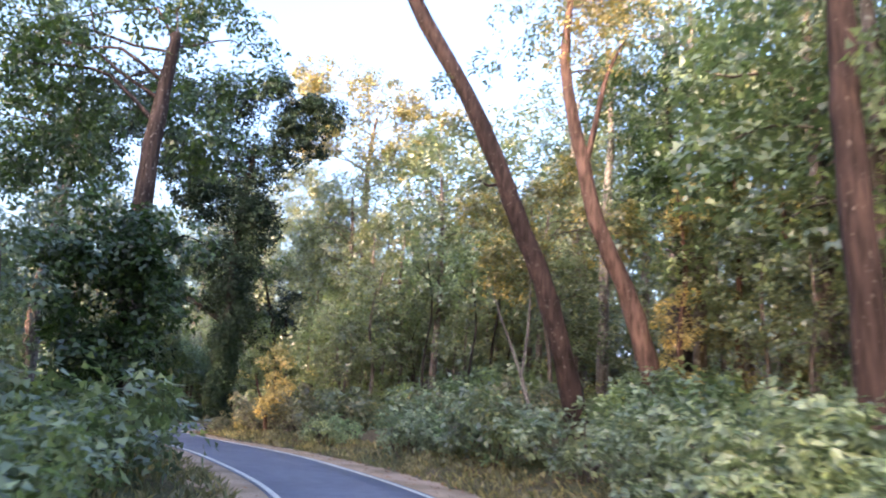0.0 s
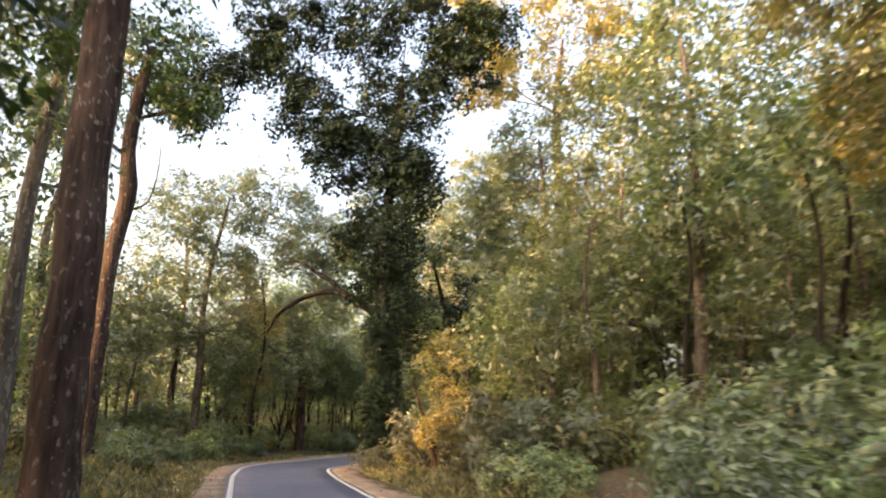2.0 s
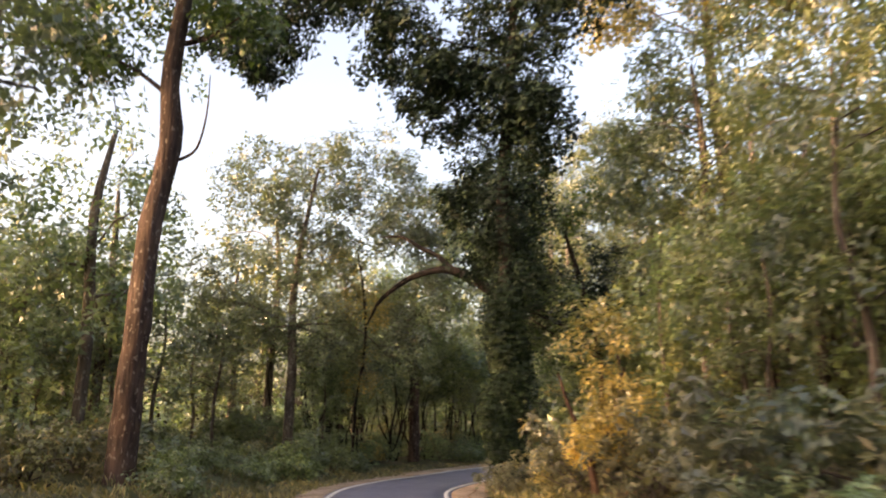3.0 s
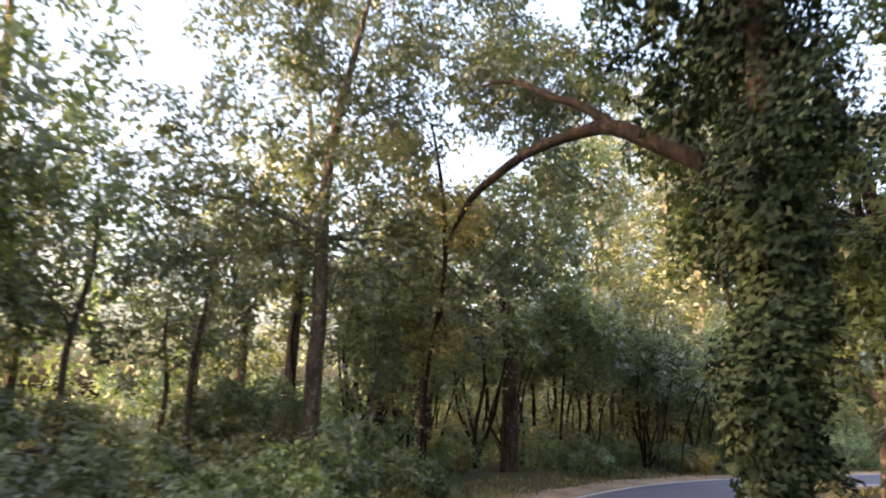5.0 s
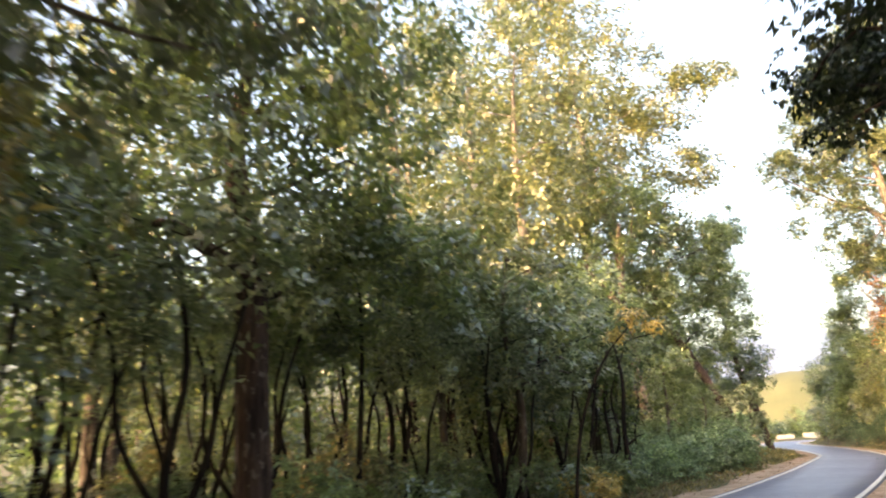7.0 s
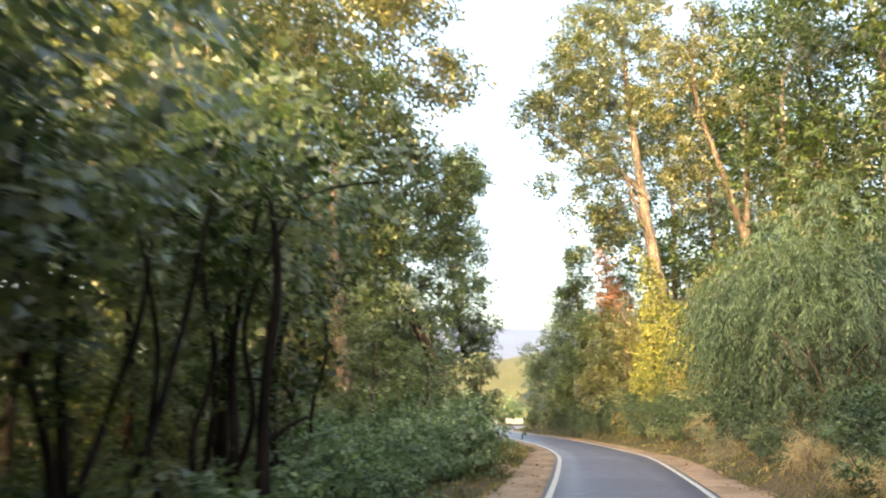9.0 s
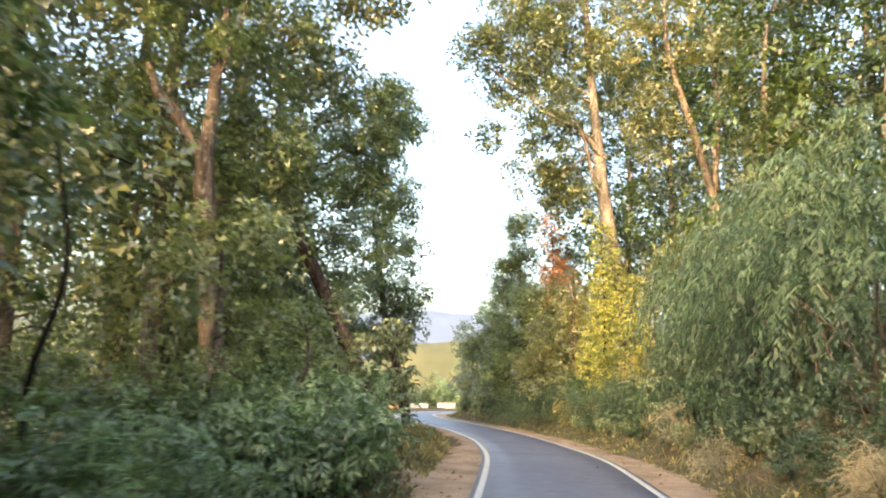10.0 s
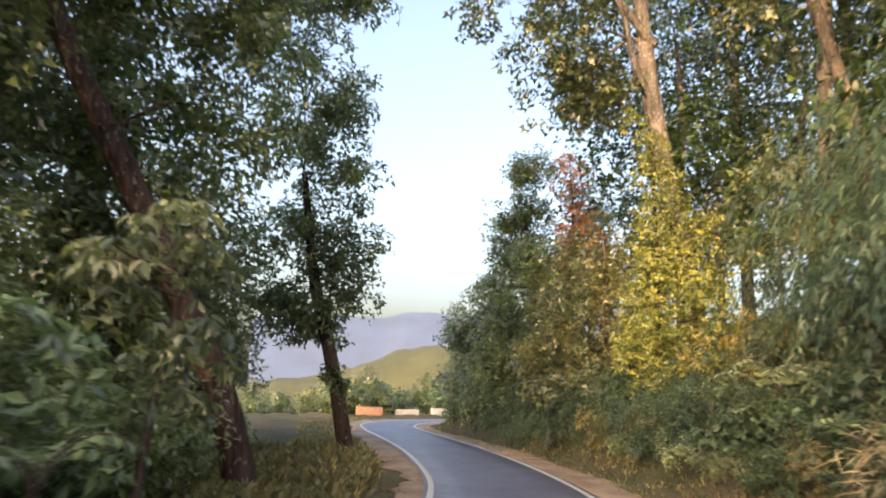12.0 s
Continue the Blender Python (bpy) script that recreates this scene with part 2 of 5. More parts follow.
# ---- mesh helpers ----
def mesh_from(name, verts, faces, material, smooth=False):
    """A mesh from numpy arrays: verts (n, 3), faces (m, 4)."""
    me = bpy.data.meshes.new(name)
    verts, faces = np.asarray(verts, np.float32), np.asarray(faces, np.int32)
    me.vertices.add(len(verts))
    me.vertices.foreach_set("co", verts.ravel())
    k = faces.shape[1]
    me.loops.add(faces.size)
    me.loops.foreach_set("vertex_index", faces.ravel())
    me.polygons.add(len(faces))
    me.polygons.foreach_set("loop_start", np.arange(len(faces), dtype=np.int32) * k)
    me.polygons.foreach_set("use_smooth", np.full(len(faces), smooth))
    me.materials.append(material)
    me.update(calc_edges=True)
    me.validate()
    return me


def part_of(parent, name, me, label=""):
    ob = new(name, me)
    ob.parent = parent
    if label:
        ob["label"] = label
    return ob


def unit(v):
    return v / np.maximum(np.linalg.norm(v, axis=-1, keepdims=True), 1e-9)


def leaves(rng, centres, radii, per, length, width, droop=0.25, shell=0.5, up=0.35, squash=0.8, corners=4, whorl=5):
    """Leaves in clumps: round each centre per leaves, which stand in whorls at the tips of unseen twigs, mostly near the clump's skin."""
    centres, radii = np.asarray(centres, float), np.asarray(radii, float)
    tips = max(1, per // whorl)
    m = len(centres) * tips
    c, r = np.repeat(centres, tips, 0), np.repeat(radii, tips)
    way = unit(rng.normal(size=(m, 3)) + (0, 0, 0.25))
    far = r * (1 - shell * rng.random(m) ** 1.5) * (0.8 + 0.4 * rng.random(m))
    tip = c + way * far[:, None] * (1, 1, squash)
    stand = unit(way * 0.75 + rng.normal(size=(m, 3)) * 0.30 + (0, 0, 0.25 + up))
    e1 = unit(np.cross(stand, rng.normal(size=(m, 3))))
    e2 = np.cross(stand, e1)
    n = m * whorl
    turn = np.tile(np.arange(whorl) * 2 * np.pi / whorl, m) + rng.normal(size=n) * 0.35
    e1, e2, stand, tip = (np.repeat(q, whorl, 0) for q in (e1, e2, stand, tip))
    axis = unit(e1 * np.cos(turn)[:, None] + e2 * np.sin(turn)[:, None] + stand * (0.30 + 0.35 * rng.normal(size=(n, 1))) + np.array([0, 0, -droop * 1.5]))
    side = unit(np.cross(axis, stand + rng.normal(size=(n, 3)) * 0.22))
    normal = np.cross(side, axis)
    ln = length * (0.65 + 0.7 * rng.random((n, 1)))
    wd = width * (0.7 + 0.6 * rng.random((n, 1)))
    spot = tip + axis * ln * 0.12
    if corners == 3:
        lop = side * wd * (0.15 * rng.normal(size=(n, 1)))
        return np.stack([spot + axis * ln * 0.45 + side * wd * 0.62, spot + axis * ln * 1.05 + lop, spot + axis * ln * 0.22 - side * wd * 0.55], 1).reshape(-1, 3)
    v = np.stack([spot, spot + axis * ln * 0.5 + side * wd * 0.5 + normal * ln * 0.06,
                  spot + axis * ln - normal * ln * 0.12, spot + axis * ln * 0.5 - side * wd * 0.5 + normal * ln * 0.06], 1)
    return v.reshape(-1, 3)


def sprays(rng, n, size, reach, leaflets, length, width, fall=1.0):
    """Quads for arching sprays: curved shoots with leaflets hung along both sides."""
    start = unit(rng.normal(size=(n, 3))) * (rng.random((n, 1)) ** 0.4) * np.asarray(size) * 0.75 + (0, 0, size[2] * 0.95)
    start[:, 2] = np.maximum(start[:, 2], 0.3)
    out = unit(np.column_stack([start[:, :2] + rng.normal(size=(n, 2)) * 0.35 * size[0], np.zeros(n)]))
    far = reach * (0.45 + 1.0 * rng.random((n, 1)))
    rise = 0.25 + 0.5 * rng.random((n, 1))
    s = np.linspace(0.05, 1, leaflets)[None, :, None]
    up = np.array([0, 0, 1.0])
    path = start[:, None] + out[:, None] * far[:, None] * s + up * (rise[:, None] * s - (0.55 + 0.9 * fall) * s**2) * far[:, None]
    tang = unit(out[:, None] * np.ones_like(s) + up * (rise[:, None] - 2 * (0.55 + 0.9 * fall) * s))
    side = unit(np.cross(tang, up)) * np.where(np.arange(leaflets) % 2, 1, -1)[None, :, None]
    axis = unit(side * 0.8 + tang * 0.75 - up * 0.35 + rng.normal(size=path.shape) * 0.22)
    flat = unit(np.cross(axis, unit(np.cross(side, tang) + rng.normal(size=path.shape) * 0.4)))
    ln = length * (1.15 - 0.7 * s) * (0.7 + 0.6 * rng.random(path.shape[:2] + (1,)))
    wd = width * (0.7 + 0.6 * rng.random(path.shape[:2] + (1,)))
    v = np.stack([path, path + axis * ln * 0.5 + flat * wd, path + axis * ln - up * ln * 0.15, path + axis * ln * 0.5 - flat * wd], 2)
    return v.reshape(-1, 3)


def quads(v):
    return np.arange(len(v)).reshape(-1, 4)


def leaf_mesh(name, blocks, material, corners=4):
    v = np.concatenate(blocks)
    return mesh_from(name, v, np.arange(len(v)).reshape(-1, corners), material)


def tube(points, radii, sides=10, rng=None, rough=0.06):
    """A bent tapering tube along points, closed by a last thin ring."""
    pts = np.asarray(points, float)
    t = np.linspace(0, len(pts) - 1, max(2, (len(pts) - 1) * (2 if sides < 8 else 4) + 1))
    i = np.minimum(t.astype(int), len(pts) - 2)
    f = (t - i)[:, None]
    p0, p1, p2, p3 = pts[np.maximum(i - 1, 0)], pts[i], pts[i + 1], pts[np.minimum(i + 2, len(pts) - 1)]
    path = 0.5 * (2 * p1 + (p2 - p0) * f + (2 * p0 - 5 * p1 + 4 * p2 - p3) * f**2 + (3 * p1 - p0 - 3 * p2 + p3) * f**3)
    rad = np.interp(t, np.arange(len(pts)), radii)
    way = unit(np.gradient(path, axis=0))
    a = unit(np.cross(way, np.array([0.31, 0.95, 0.05])))
    b = np.cross(way, a)
    ang = np.arange(sides) * 2 * np.pi / sides
    ring = np.cos(ang)[None, :, None] * a[:, None] + np.sin(ang)[None, :, None] * b[:, None]
    wob = 1 + (rng.normal(size=(len(path), sides, 1)) * rough if rng is not None else 0)
    v = (path[:, None] + ring * rad[:, None, None] * wob).reshape(-1, 3)
    k = np.arange(sides)
    f = [np.stack([j * sides + k, j * sides + (k + 1) % sides, (j + 1) * sides + (k + 1) % sides, (j + 1) * sides + k], 1) for j in range(len(path) - 1)]
    return v, np.concatenate(f)


def bark_part(parent, name, points, radii, material, rng, sides=10, label=""):
    v, f = tube(points, radii, sides, rng)
    return part_of(parent, name, mesh_from(name, v, f, material, True), label)


def crown_spots(rng, n, centre, size, low=-1.0, hollow=0.35):
    """Clump centres scattered unevenly through an ellipsoid."""
    out = []
    lobes = unit(rng.normal(size=(7, 3)))
    while len(out) < n:
        w = unit(rng.normal(size=3))
        r = hollow + (1 - hollow) * rng.random() ** 0.5
        r *= 0.72 + 0.38 * max(0.0, float((lobes @ w).max())) ** 3
        if w[2] * r > low:
            out.append(np.asarray(centre) + w * r * np.asarray(size))
    return np.array(out)


# ---- the road's line and the lie of the land ----
CENTRE = [(0.9, -60), (1.2, -20), (1.2, 0), (1.0, 8), (-0.1, 14), (-2.0, 19.6), (-5.6, 26.8), (-9.2, 33.2), (-13.2, 40), (-16.9, 46.4), (-19.7, 52.2), (-20.9, 57.2), (-21.2, 61.5), (-21.1, 66), (-20.5, 70.5),
          (-19.3, 75.4), (-17.6, 80.4), (-15.6, 85.5), (-13.0, 92.5), (-10.4, 100), (-8.3, 106.5), (-6.4, 113.5), (-4.8, 120.5), (-4.0, 127), (-3.5, 134), (-3.3, 142), (-3.2, 150), (-2.5, 157.5), (-0.3, 164), (4, 169.6), (12, 174.5), (30, 178), (60, 178)]
ROAD_HALF = 2.04
_c = np.array(CENTRE, float)
_s = np.r_[0, np.cumsum(np.hypot(*np.diff(_c, axis=0).T))]
_t = np.arange(0, _s[-1], 0.5)


def smooth_line(col):
    m = np.gradient(col, _s)
    i = np.clip(np.searchsorted(_s, _t, "right") - 1, 0, len(_s) - 2)
    h = _s[i + 1] - _s[i]
    u = (_t - _s[i]) / h
    return (2 * u**3 - 3 * u**2 + 1) * col[i] + (u**3 - 2 * u**2 + u) * h * m[i] + (-2 * u**3 + 3 * u**2) * col[i + 1] + (u**3 - u**2) * h * m[i + 1]


LINE = np.stack([smooth_line(_c[:, 0]), smooth_line(_c[:, 1])], 1)
WAY = unit(np.gradient(LINE, axis=0))
RIGHT = np.stack([WAY[:, 1], -WAY[:, 0]], 1)


def beside(x, y):
    """How far right of the road's middle a place lies (negative: left), and the road's y there."""
    x, y = np.atleast_1d(np.asarray(x, float)), np.atleast_1d(np.asarray(y, float))
    u, along = np.empty(len(x)), np.empty(len(x))
    for k in range(0, len(x), 4000):
        dx, dy = x[k : k + 4000, None] - LINE[:, 0], y[k : k + 4000, None] - LINE[:, 1]
        dd = dx * dx + dy * dy
        j = dd.argmin(1)
        r = np.arange(len(j))
        side = dx[r, j] * RIGHT[j, 0] + dy[r, j] * RIGHT[j, 1]
        u[k : k + 4000] = np.sqrt(dd[r, j]) * np.where(side < 0, -1, 1)
        along[k : k + 4000] = LINE[j, 1]
    return u, along


def road_z(y):
    return 0.22 * np.exp(-(((y - 29) / 11) ** 2)) - 0.18 * np.exp(-(((y - 60) / 9) ** 2)) - 0.30 * np.clip((y - 104) / 18, 0, 1) ** 2 * (3 - 2 * np.clip((y - 104) / 18, 0, 1))


def land(x, y):
    """Height of the ground."""
    u, along = beside(x, y)
    y = np.atleast_1d(np.asarray(y, float))
    x = np.atleast_1d(np.asarray(x, float))
    bank = np.maximum(0, u - 3.65)
    k = np.interp(along, [0, 55, 85, 100, 140], [0.24, 0.24, 0.36, 0.55, 0.55])
    cap = np.interp(along, [0, 55, 100], [9.0, 9.0, 16.0])
    z = cap * (1 - np.exp(-k * bank / cap))
    left = np.maximum(0, -u - 3.6)
    rise = np.interp(along, [0, 50, 70], [0.13, 0.13, 0.0])
    z += np.minimum(0.75, rise * left)
    fall = np.interp(along, [0, 60, 90, 125], [0.10, 0.14, 0.22, 0.30])
    start = np.interp(along, [0, 60, 90, 125, 150], [22, 12, 7, 7, 12])
    z -= 26 * (1 - np.exp(-fall * np.maximum(0, left - start) / 26))
    rough = np.clip((np.abs(u) - 3.7) / 4, 0, 1)
    z += rough * 0.22 * (np.sin(x * 0.9 + 1.3 * np.sin(y * 0.37)) * np.sin(y * 0.8 + x * 0.23) + 0.5 * np.sin(x * 2.1) * np.sin(y * 1.9 + 2))
    return z + road_z(along)


def ground_z(x, y):
    return float(land([x], [y])[0])


def axis_steps(lo, hi, fine, outer):
    mid = np.arange(lo, hi + fine, fine)
    grow = np.cumsum(fine * 1.25 ** np.arange(1, 40))
    grow = grow[grow < outer]
    return np.r_[(lo - grow)[::-1], mid, hi + grow]


gx, gy = axis_steps(-70, 55, 1.0, 3800), axis_steps(-30, 215, 1.0, 3800)
mx, my = np.meshgrid(gx, gy)
gz = land(mx.ravel(), my.ravel()) - 0.05
nx = len(gx)
ii = (np.arange(len(gy) - 1)[:, None] * nx + np.arange(nx - 1)).ravel()
ground = new("ground", mesh_from("ground", np.stack([mx.ravel(), my.ravel(), gz], 1), np.stack([ii, ii + 1, ii + nx + 1, ii + nx], 1), GROUND, True))
tagged(ground, "brown leaf-littered forest floor with patches of green", "ground", kind="structure")


def ribbon(name, inner, outer, dz, material, wobble=0.0, seed=1, drop=0.0, stations=None):
    """A strip along the road between two distances from its middle, with a small thickness."""
    rng = np.random.default_rng(seed)
    sel = slice(None) if stations is None else stations
    line, right = LINE[sel], RIGHT[sel]
    n = len(line)
    cols = 5
    k = np.linspace(0, 1, cols)
    wob = np.zeros(n)
    if wobble:
        raw = rng.normal(size=n + 16)
        wob = np.convolve(raw, np.ones(9) / 9, "same")[8 : 8 + n] * wobble * 3
    out = outer + np.sign(outer - inner) * wob
    off = inner + (out[:, None] - inner) * k[None, :]
    px, py = line[:, None, 0] + right[:, None, 0] * off, line[:, None, 1] + right[:, None, 1] * off
    zz = road_z(line[:, 1])[:, None] + dz - drop * k[None, :] + 0 * px
    zz = np.concatenate([zz[:, :1] - 0.10, zz, zz[:, -1:] - 0.10], 1)
    px, py = np.concatenate([px[:, :1], px, px[:, -1:]], 1), np.concatenate([py[:, :1], py, py[:, -1:]], 1)
    c = cols + 2
    i = (np.arange(n - 1)[:, None] * c + np.arange(c - 1)).ravel()
    f = np.stack([i, i + 1, i + c + 1, i + c], 1)
    if outer < inner:
        f = f[:, ::-1]
    return new(name, mesh_from(name, np.stack([px.ravel(), py.ravel(), zz.ravel()], 1), f, material, True))


tagged(ribbon("road", -ROAD_HALF - 0.12, ROAD_HALF + 0.12, 0.02, ASPHALT), "narrow grey-blue asphalt forest road with worn surface", "road", kind="structure")
tagged(ribbon("road_edge_line", -ROAD_HALF - 0.02, -ROAD_HALF + 0.14, 0.026, PAINT), "worn white painted edge line on the asphalt", "road marking", kind="structure")
tagged(ribbon("road_edge_line", ROAD_HALF - 0.14, ROAD_HALF + 0.02, 0.026, PAINT), "worn white painted edge line on the asphalt", "road marking", kind="structure")
tagged(ribbon("dirt_shoulder", ROAD_HALF + 0.10, ROAD_HALF + 1.6, 0.016, DIRT, 0.35, 3, 0.02), "pale sandy dirt shoulder beside the asphalt", "shoulder", kind="structure")
tagged(ribbon("dirt_shoulder", -ROAD_HALF - 0.10, -ROAD_HALF - 1.5, 0.016, DIRT, 0.40, 4, 0.02), "pale sandy dirt shoulder beside the asphalt", "shoulder", kind="structure")

# ---- trees ----
def root_at(name, x, y, z, label, category, group=""):
    ob = new(name)
    ob.empty_display_size = 0.3
    ob.location = (x, y, z)
    return tagged(ob, label, category, group)


def limb_to(rng, start, end, sag=0.12, n=4):
    """A slightly crooked line between two places."""
    start, end = np.asarray(start, float), np.asarray(end, float)
    k = np.linspace(0, 1, n)[:, None]
    p = start + (end - start) * k
    span = np.linalg.norm(end - start)
    p[1:-1] += rng.normal(size=(n - 2, 3)) * span * sag * 0.6
    p[:, 2] += np.sin(k[:, 0] * np.pi) * span * sag
    return p


def build_tree(seed, name, label, trunk, radii, bark, material, crown=None, clumps=40, per=110, leaf=(0.26, 0.13), clump=1.2, limbs=5,
               extra=(), category="tree", group="", place=None, squash=0.8, droop=0.25, crown_label="", forks=(), fine=None, corners=3):
    """A tree: a trunk along given points, limbs to parts of the crown, and a crown of leaf clumps.
    crown: list of (centre, size); forks: limbs given as (points, radii); extra: clump places of their own (centre, radius)."""
    rng = np.random.default_rng(seed)
    trunk = np.asarray(trunk, float)
    base = trunk[0].copy() if place is None else np.zeros(3)
    t = root_at(name, *(base if place is None else place), label, category, group)
    trunk = trunk - base
    foot = trunk[0] + (0, 0, -0.35)
    pts, rad = np.vstack([foot, trunk]), [radii[0] * 1.35] + list(radii)
    bark_part(t, "trunk", pts, rad, bark, rng, 12 if place is None else 8)
    spots, sizes = [], []
    for centre, size in crown or ():
        n = max(3, int(clumps * np.prod(size) ** (1 / 3) / sum(np.prod(s) ** (1 / 3) for _, s in crown)))
        sp = crown_spots(rng, n, np.asarray(centre) - base, size)
        spots += list(sp)
        sizes += list(clump * (0.65 + 0.7 * rng.random(n)))
    for centre, r in extra:
        spots.append(np.asarray(centre) - base)
        sizes.append(r)
    for points, rr in forks:
        bark_part(t, "limb", np.asarray(points, float) - base, rr, bark, rng, 9)
    if crown and limbs:
        pick = rng.choice(len(spots), min(limbs, len(spots)), replace=False)
        for k in pick:
            end = np.asarray(spots[k])
            h = np.clip(end[2] - 0.35 * np.hypot(*(end - trunk[-1])[:2]), trunk[0][2] + 0.45 * (trunk[-1][2] - trunk[0][2]), trunk[-1][2])
            j = np.array([np.interp(h, trunk[:, 2], trunk[:, a]) for a in range(3)])
            r0 = float(np.interp(h, trunk[:, 2], radii)) * 0.32
            bark_part(t, "limb", limb_to(rng, j, end), np.linspace(r0, 0.025, 4), bark, rng, 4)
    if spots:
        k = len(extra) if fine else 0
        v = leaves(rng, spots[: len(spots) - k], sizes[: len(spots) - k], int(per * (1.1 if place is None else 0.74)), leaf[0] * (0.98 if place is None else 1.04), leaf[1] * (1.02 if place is None else 1.08), droop, 0.55, 0.35, squash, corners)
        if k:
            w = leaves(rng, spots[-k:], sizes[-k:], fine[0], fine[1], fine[2], 0.6, 0.5, 0.2, 0.9, 3, 3)
            part_of(t, "climber", leaf_mesh("climber", [w], material, 3), "ivy wrapped round the trunk")
        part_of(t, "crown", leaf_mesh("crown", [v], material, corners), crown_label)
    return t


def build_shrub(seed, material, name="shrub", label="dense dark green roadside shrub", size=(1.5, 1.5, 1.1), clumps=16, per=84, leaf=(0.19, 0.095), stems=5, droop=0.3, clump=0.6, bark=None, category="shrub", group="", spray=None, corners=4, low=0.25):
    rng = np.random.default_rng(seed)
    t = root_at(name, 0, 0, 0, label, category, group)
    spots = crown_spots(rng, clumps, (0, 0, size[2] * 0.85), size, -0.8, 0.3)
    spots[:, 2] = np.maximum(spots[:, 2], low)
    for k in range(stems):
        end = spots[rng.integers(len(spots))]
        bark_part(t, "stem", limb_to(rng, (rng.normal() * 0.15, rng.normal() * 0.15, -0.25), end), np.linspace(0.035, 0.010, 4), bark or BARK_GREY, rng, 4)
    v = leaves(rng, spots, clump * (0.6 + 0.8 * rng.random(clumps)), int(per * 0.8), leaf[0] * 1.2, leaf[1] * 1.25, droop, 0.6, 0.4, 0.85, corners)
    blocks = [v]
    if spray:
        blocks.append(sprays(rng, spray[0], size, *spray[1:]))
    part_of(t, "foliage", leaf_mesh("foliage", blocks, material, corners))
    return t


PLACED = {}


GLADES = [((-2.5, 18), (-12.1, 28.2), 1.3), ((-5, 24), (-23.4, 42.5), 1.2), ((-2.2, 22), (-3.4, 39.6), 1.0), ((-4, 24), (-9.7, 44.6), 1.2), ((-20.5, 55), (-28.6, 70.8), 1.3), ((-19.2, 79), (-21.3, 85.2), 0.8), ((-11.6, 109), (-12.5, 118.5), 1.5)]


def in_glade(x, y):
    """Open strips that lead up to the bare trunks near the road."""
    for (ax, ay), (bx, by), w in GLADES:
        k = max(0.0, min(1.0, ((x - ax) * (bx - ax) + (y - ay) * (by - ay)) / ((bx - ax) ** 2 + (by - ay) ** 2)))
        if (x - ax - k * (bx - ax)) ** 2 + (y - ay - k * (by - ay)) ** 2 < w * w:
            return True
    return False


def plant(template, spots, rng, lo=0.8, hi=1.25, label=""):
    """Copies of a template at the given places; the template itself takes the first."""
    for x, y, *more in spots:
        if in_glade(x, y):
            continue
        s = more[0] if more else lo + (hi - lo) * rng.random()
        tall = more[1] if len(more) > 1 else 0.9 + 0.25 * rng.random()
        turn = rng.random() * 6.283
        if template.name not in PLACED:
            PLACED[template.name] = 1
            template.matrix_basis = Matrix.LocRotScale((x, y, ground_z(x, y) - 0.08), Euler((0, 0, turn)), (s, s, s * tall))
            if label:
                template["label"] = label
        else:
            ob = copy_thing(template, Matrix.LocRotScale((x, y, ground_z(x, y) - 0.08), Euler((0, 0, turn)), (1, 1, 1)))
            ob.scale = (s, s, s * tall)
            if label:
                ob["label"] = label


# the leaning brown tree on the right bank
build_tree(11, "leaning_tree", "tall brown-barked tree leaning over the bank", [(5.25, 28.2, 1.2), (4.48, 27.77, 4.17), (3.51, 27.4, 7.19), (2.69, 27.28, 9.06), (1.61, 27.06, 11.59), (0.27, 27.09, 14.4), (-1.97, 27.0, 18.2), (-3.2, 27.2, 21.5)],
           [0.46, 0.40, 0.37, 0.36, 0.34, 0.32, 0.29, 0.2], BARK_BROWN, OLIVE, [((-3.6, 27.5, 23.0), (4, 4, 2.2))], 26, 90, extra=[((0.2, 27.3, 13.0), 0.6), ((-0.6, 27.3, 14.6), 0.7), ((1.0, 27.0, 15.4), 0.8), ((2.4, 27.6, 16.4), 1.0), ((3.6, 28, 17.5), 1.1), ((2.0, 27.4, 17.8), 1.0), ((0.9, 27.3, 11.0), 0.4)], limbs=4)
# its crooked neighbour, the sun's red and gold painted into bark and leaves
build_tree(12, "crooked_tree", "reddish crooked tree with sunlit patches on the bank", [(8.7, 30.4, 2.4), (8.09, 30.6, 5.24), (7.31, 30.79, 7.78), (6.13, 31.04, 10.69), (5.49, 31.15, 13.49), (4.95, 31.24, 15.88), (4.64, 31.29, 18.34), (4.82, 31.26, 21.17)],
           [0.45, 0.42, 0.38, 0.34, 0.30, 0.27, 0.22, 0.14], BARK_SUN_RED, GOLD, [((5.8, 31.3, 19.6), (2.2, 2.2, 2.6)), ((6.4, 31.4, 22.5), (2.6, 2.6, 2.0))], 36, 110, (0.26, 0.13), limbs=4,
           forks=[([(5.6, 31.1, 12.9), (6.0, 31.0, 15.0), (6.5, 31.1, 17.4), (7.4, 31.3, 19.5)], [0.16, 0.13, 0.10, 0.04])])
build_tree(39, "forest_tree", "dark tall forest tree closing the bank's top", [(11.6, 36.0, 2.4), (11.4, 36.2, 8), (11.0, 36.0, 14), (10.6, 36.4, 20)], [0.34, 0.28, 0.22, 0.1], BARK_DARK, DEEP,
           [((9.6, 36.6, 18.6), (3.2, 3.0, 3.0)), ((11.8, 34.6, 15.0), (3.0, 2.8, 3.0)), ((13.4, 33.0, 18.6), (3.2, 3.0, 3.0)), ((14.6, 29.6, 14.4), (3.0, 2.8, 3.0)), ((10.0, 37.4, 13.4), (2.8, 2.6, 2.6))], 120, 110, (0.27, 0.15), 1.1, 9)
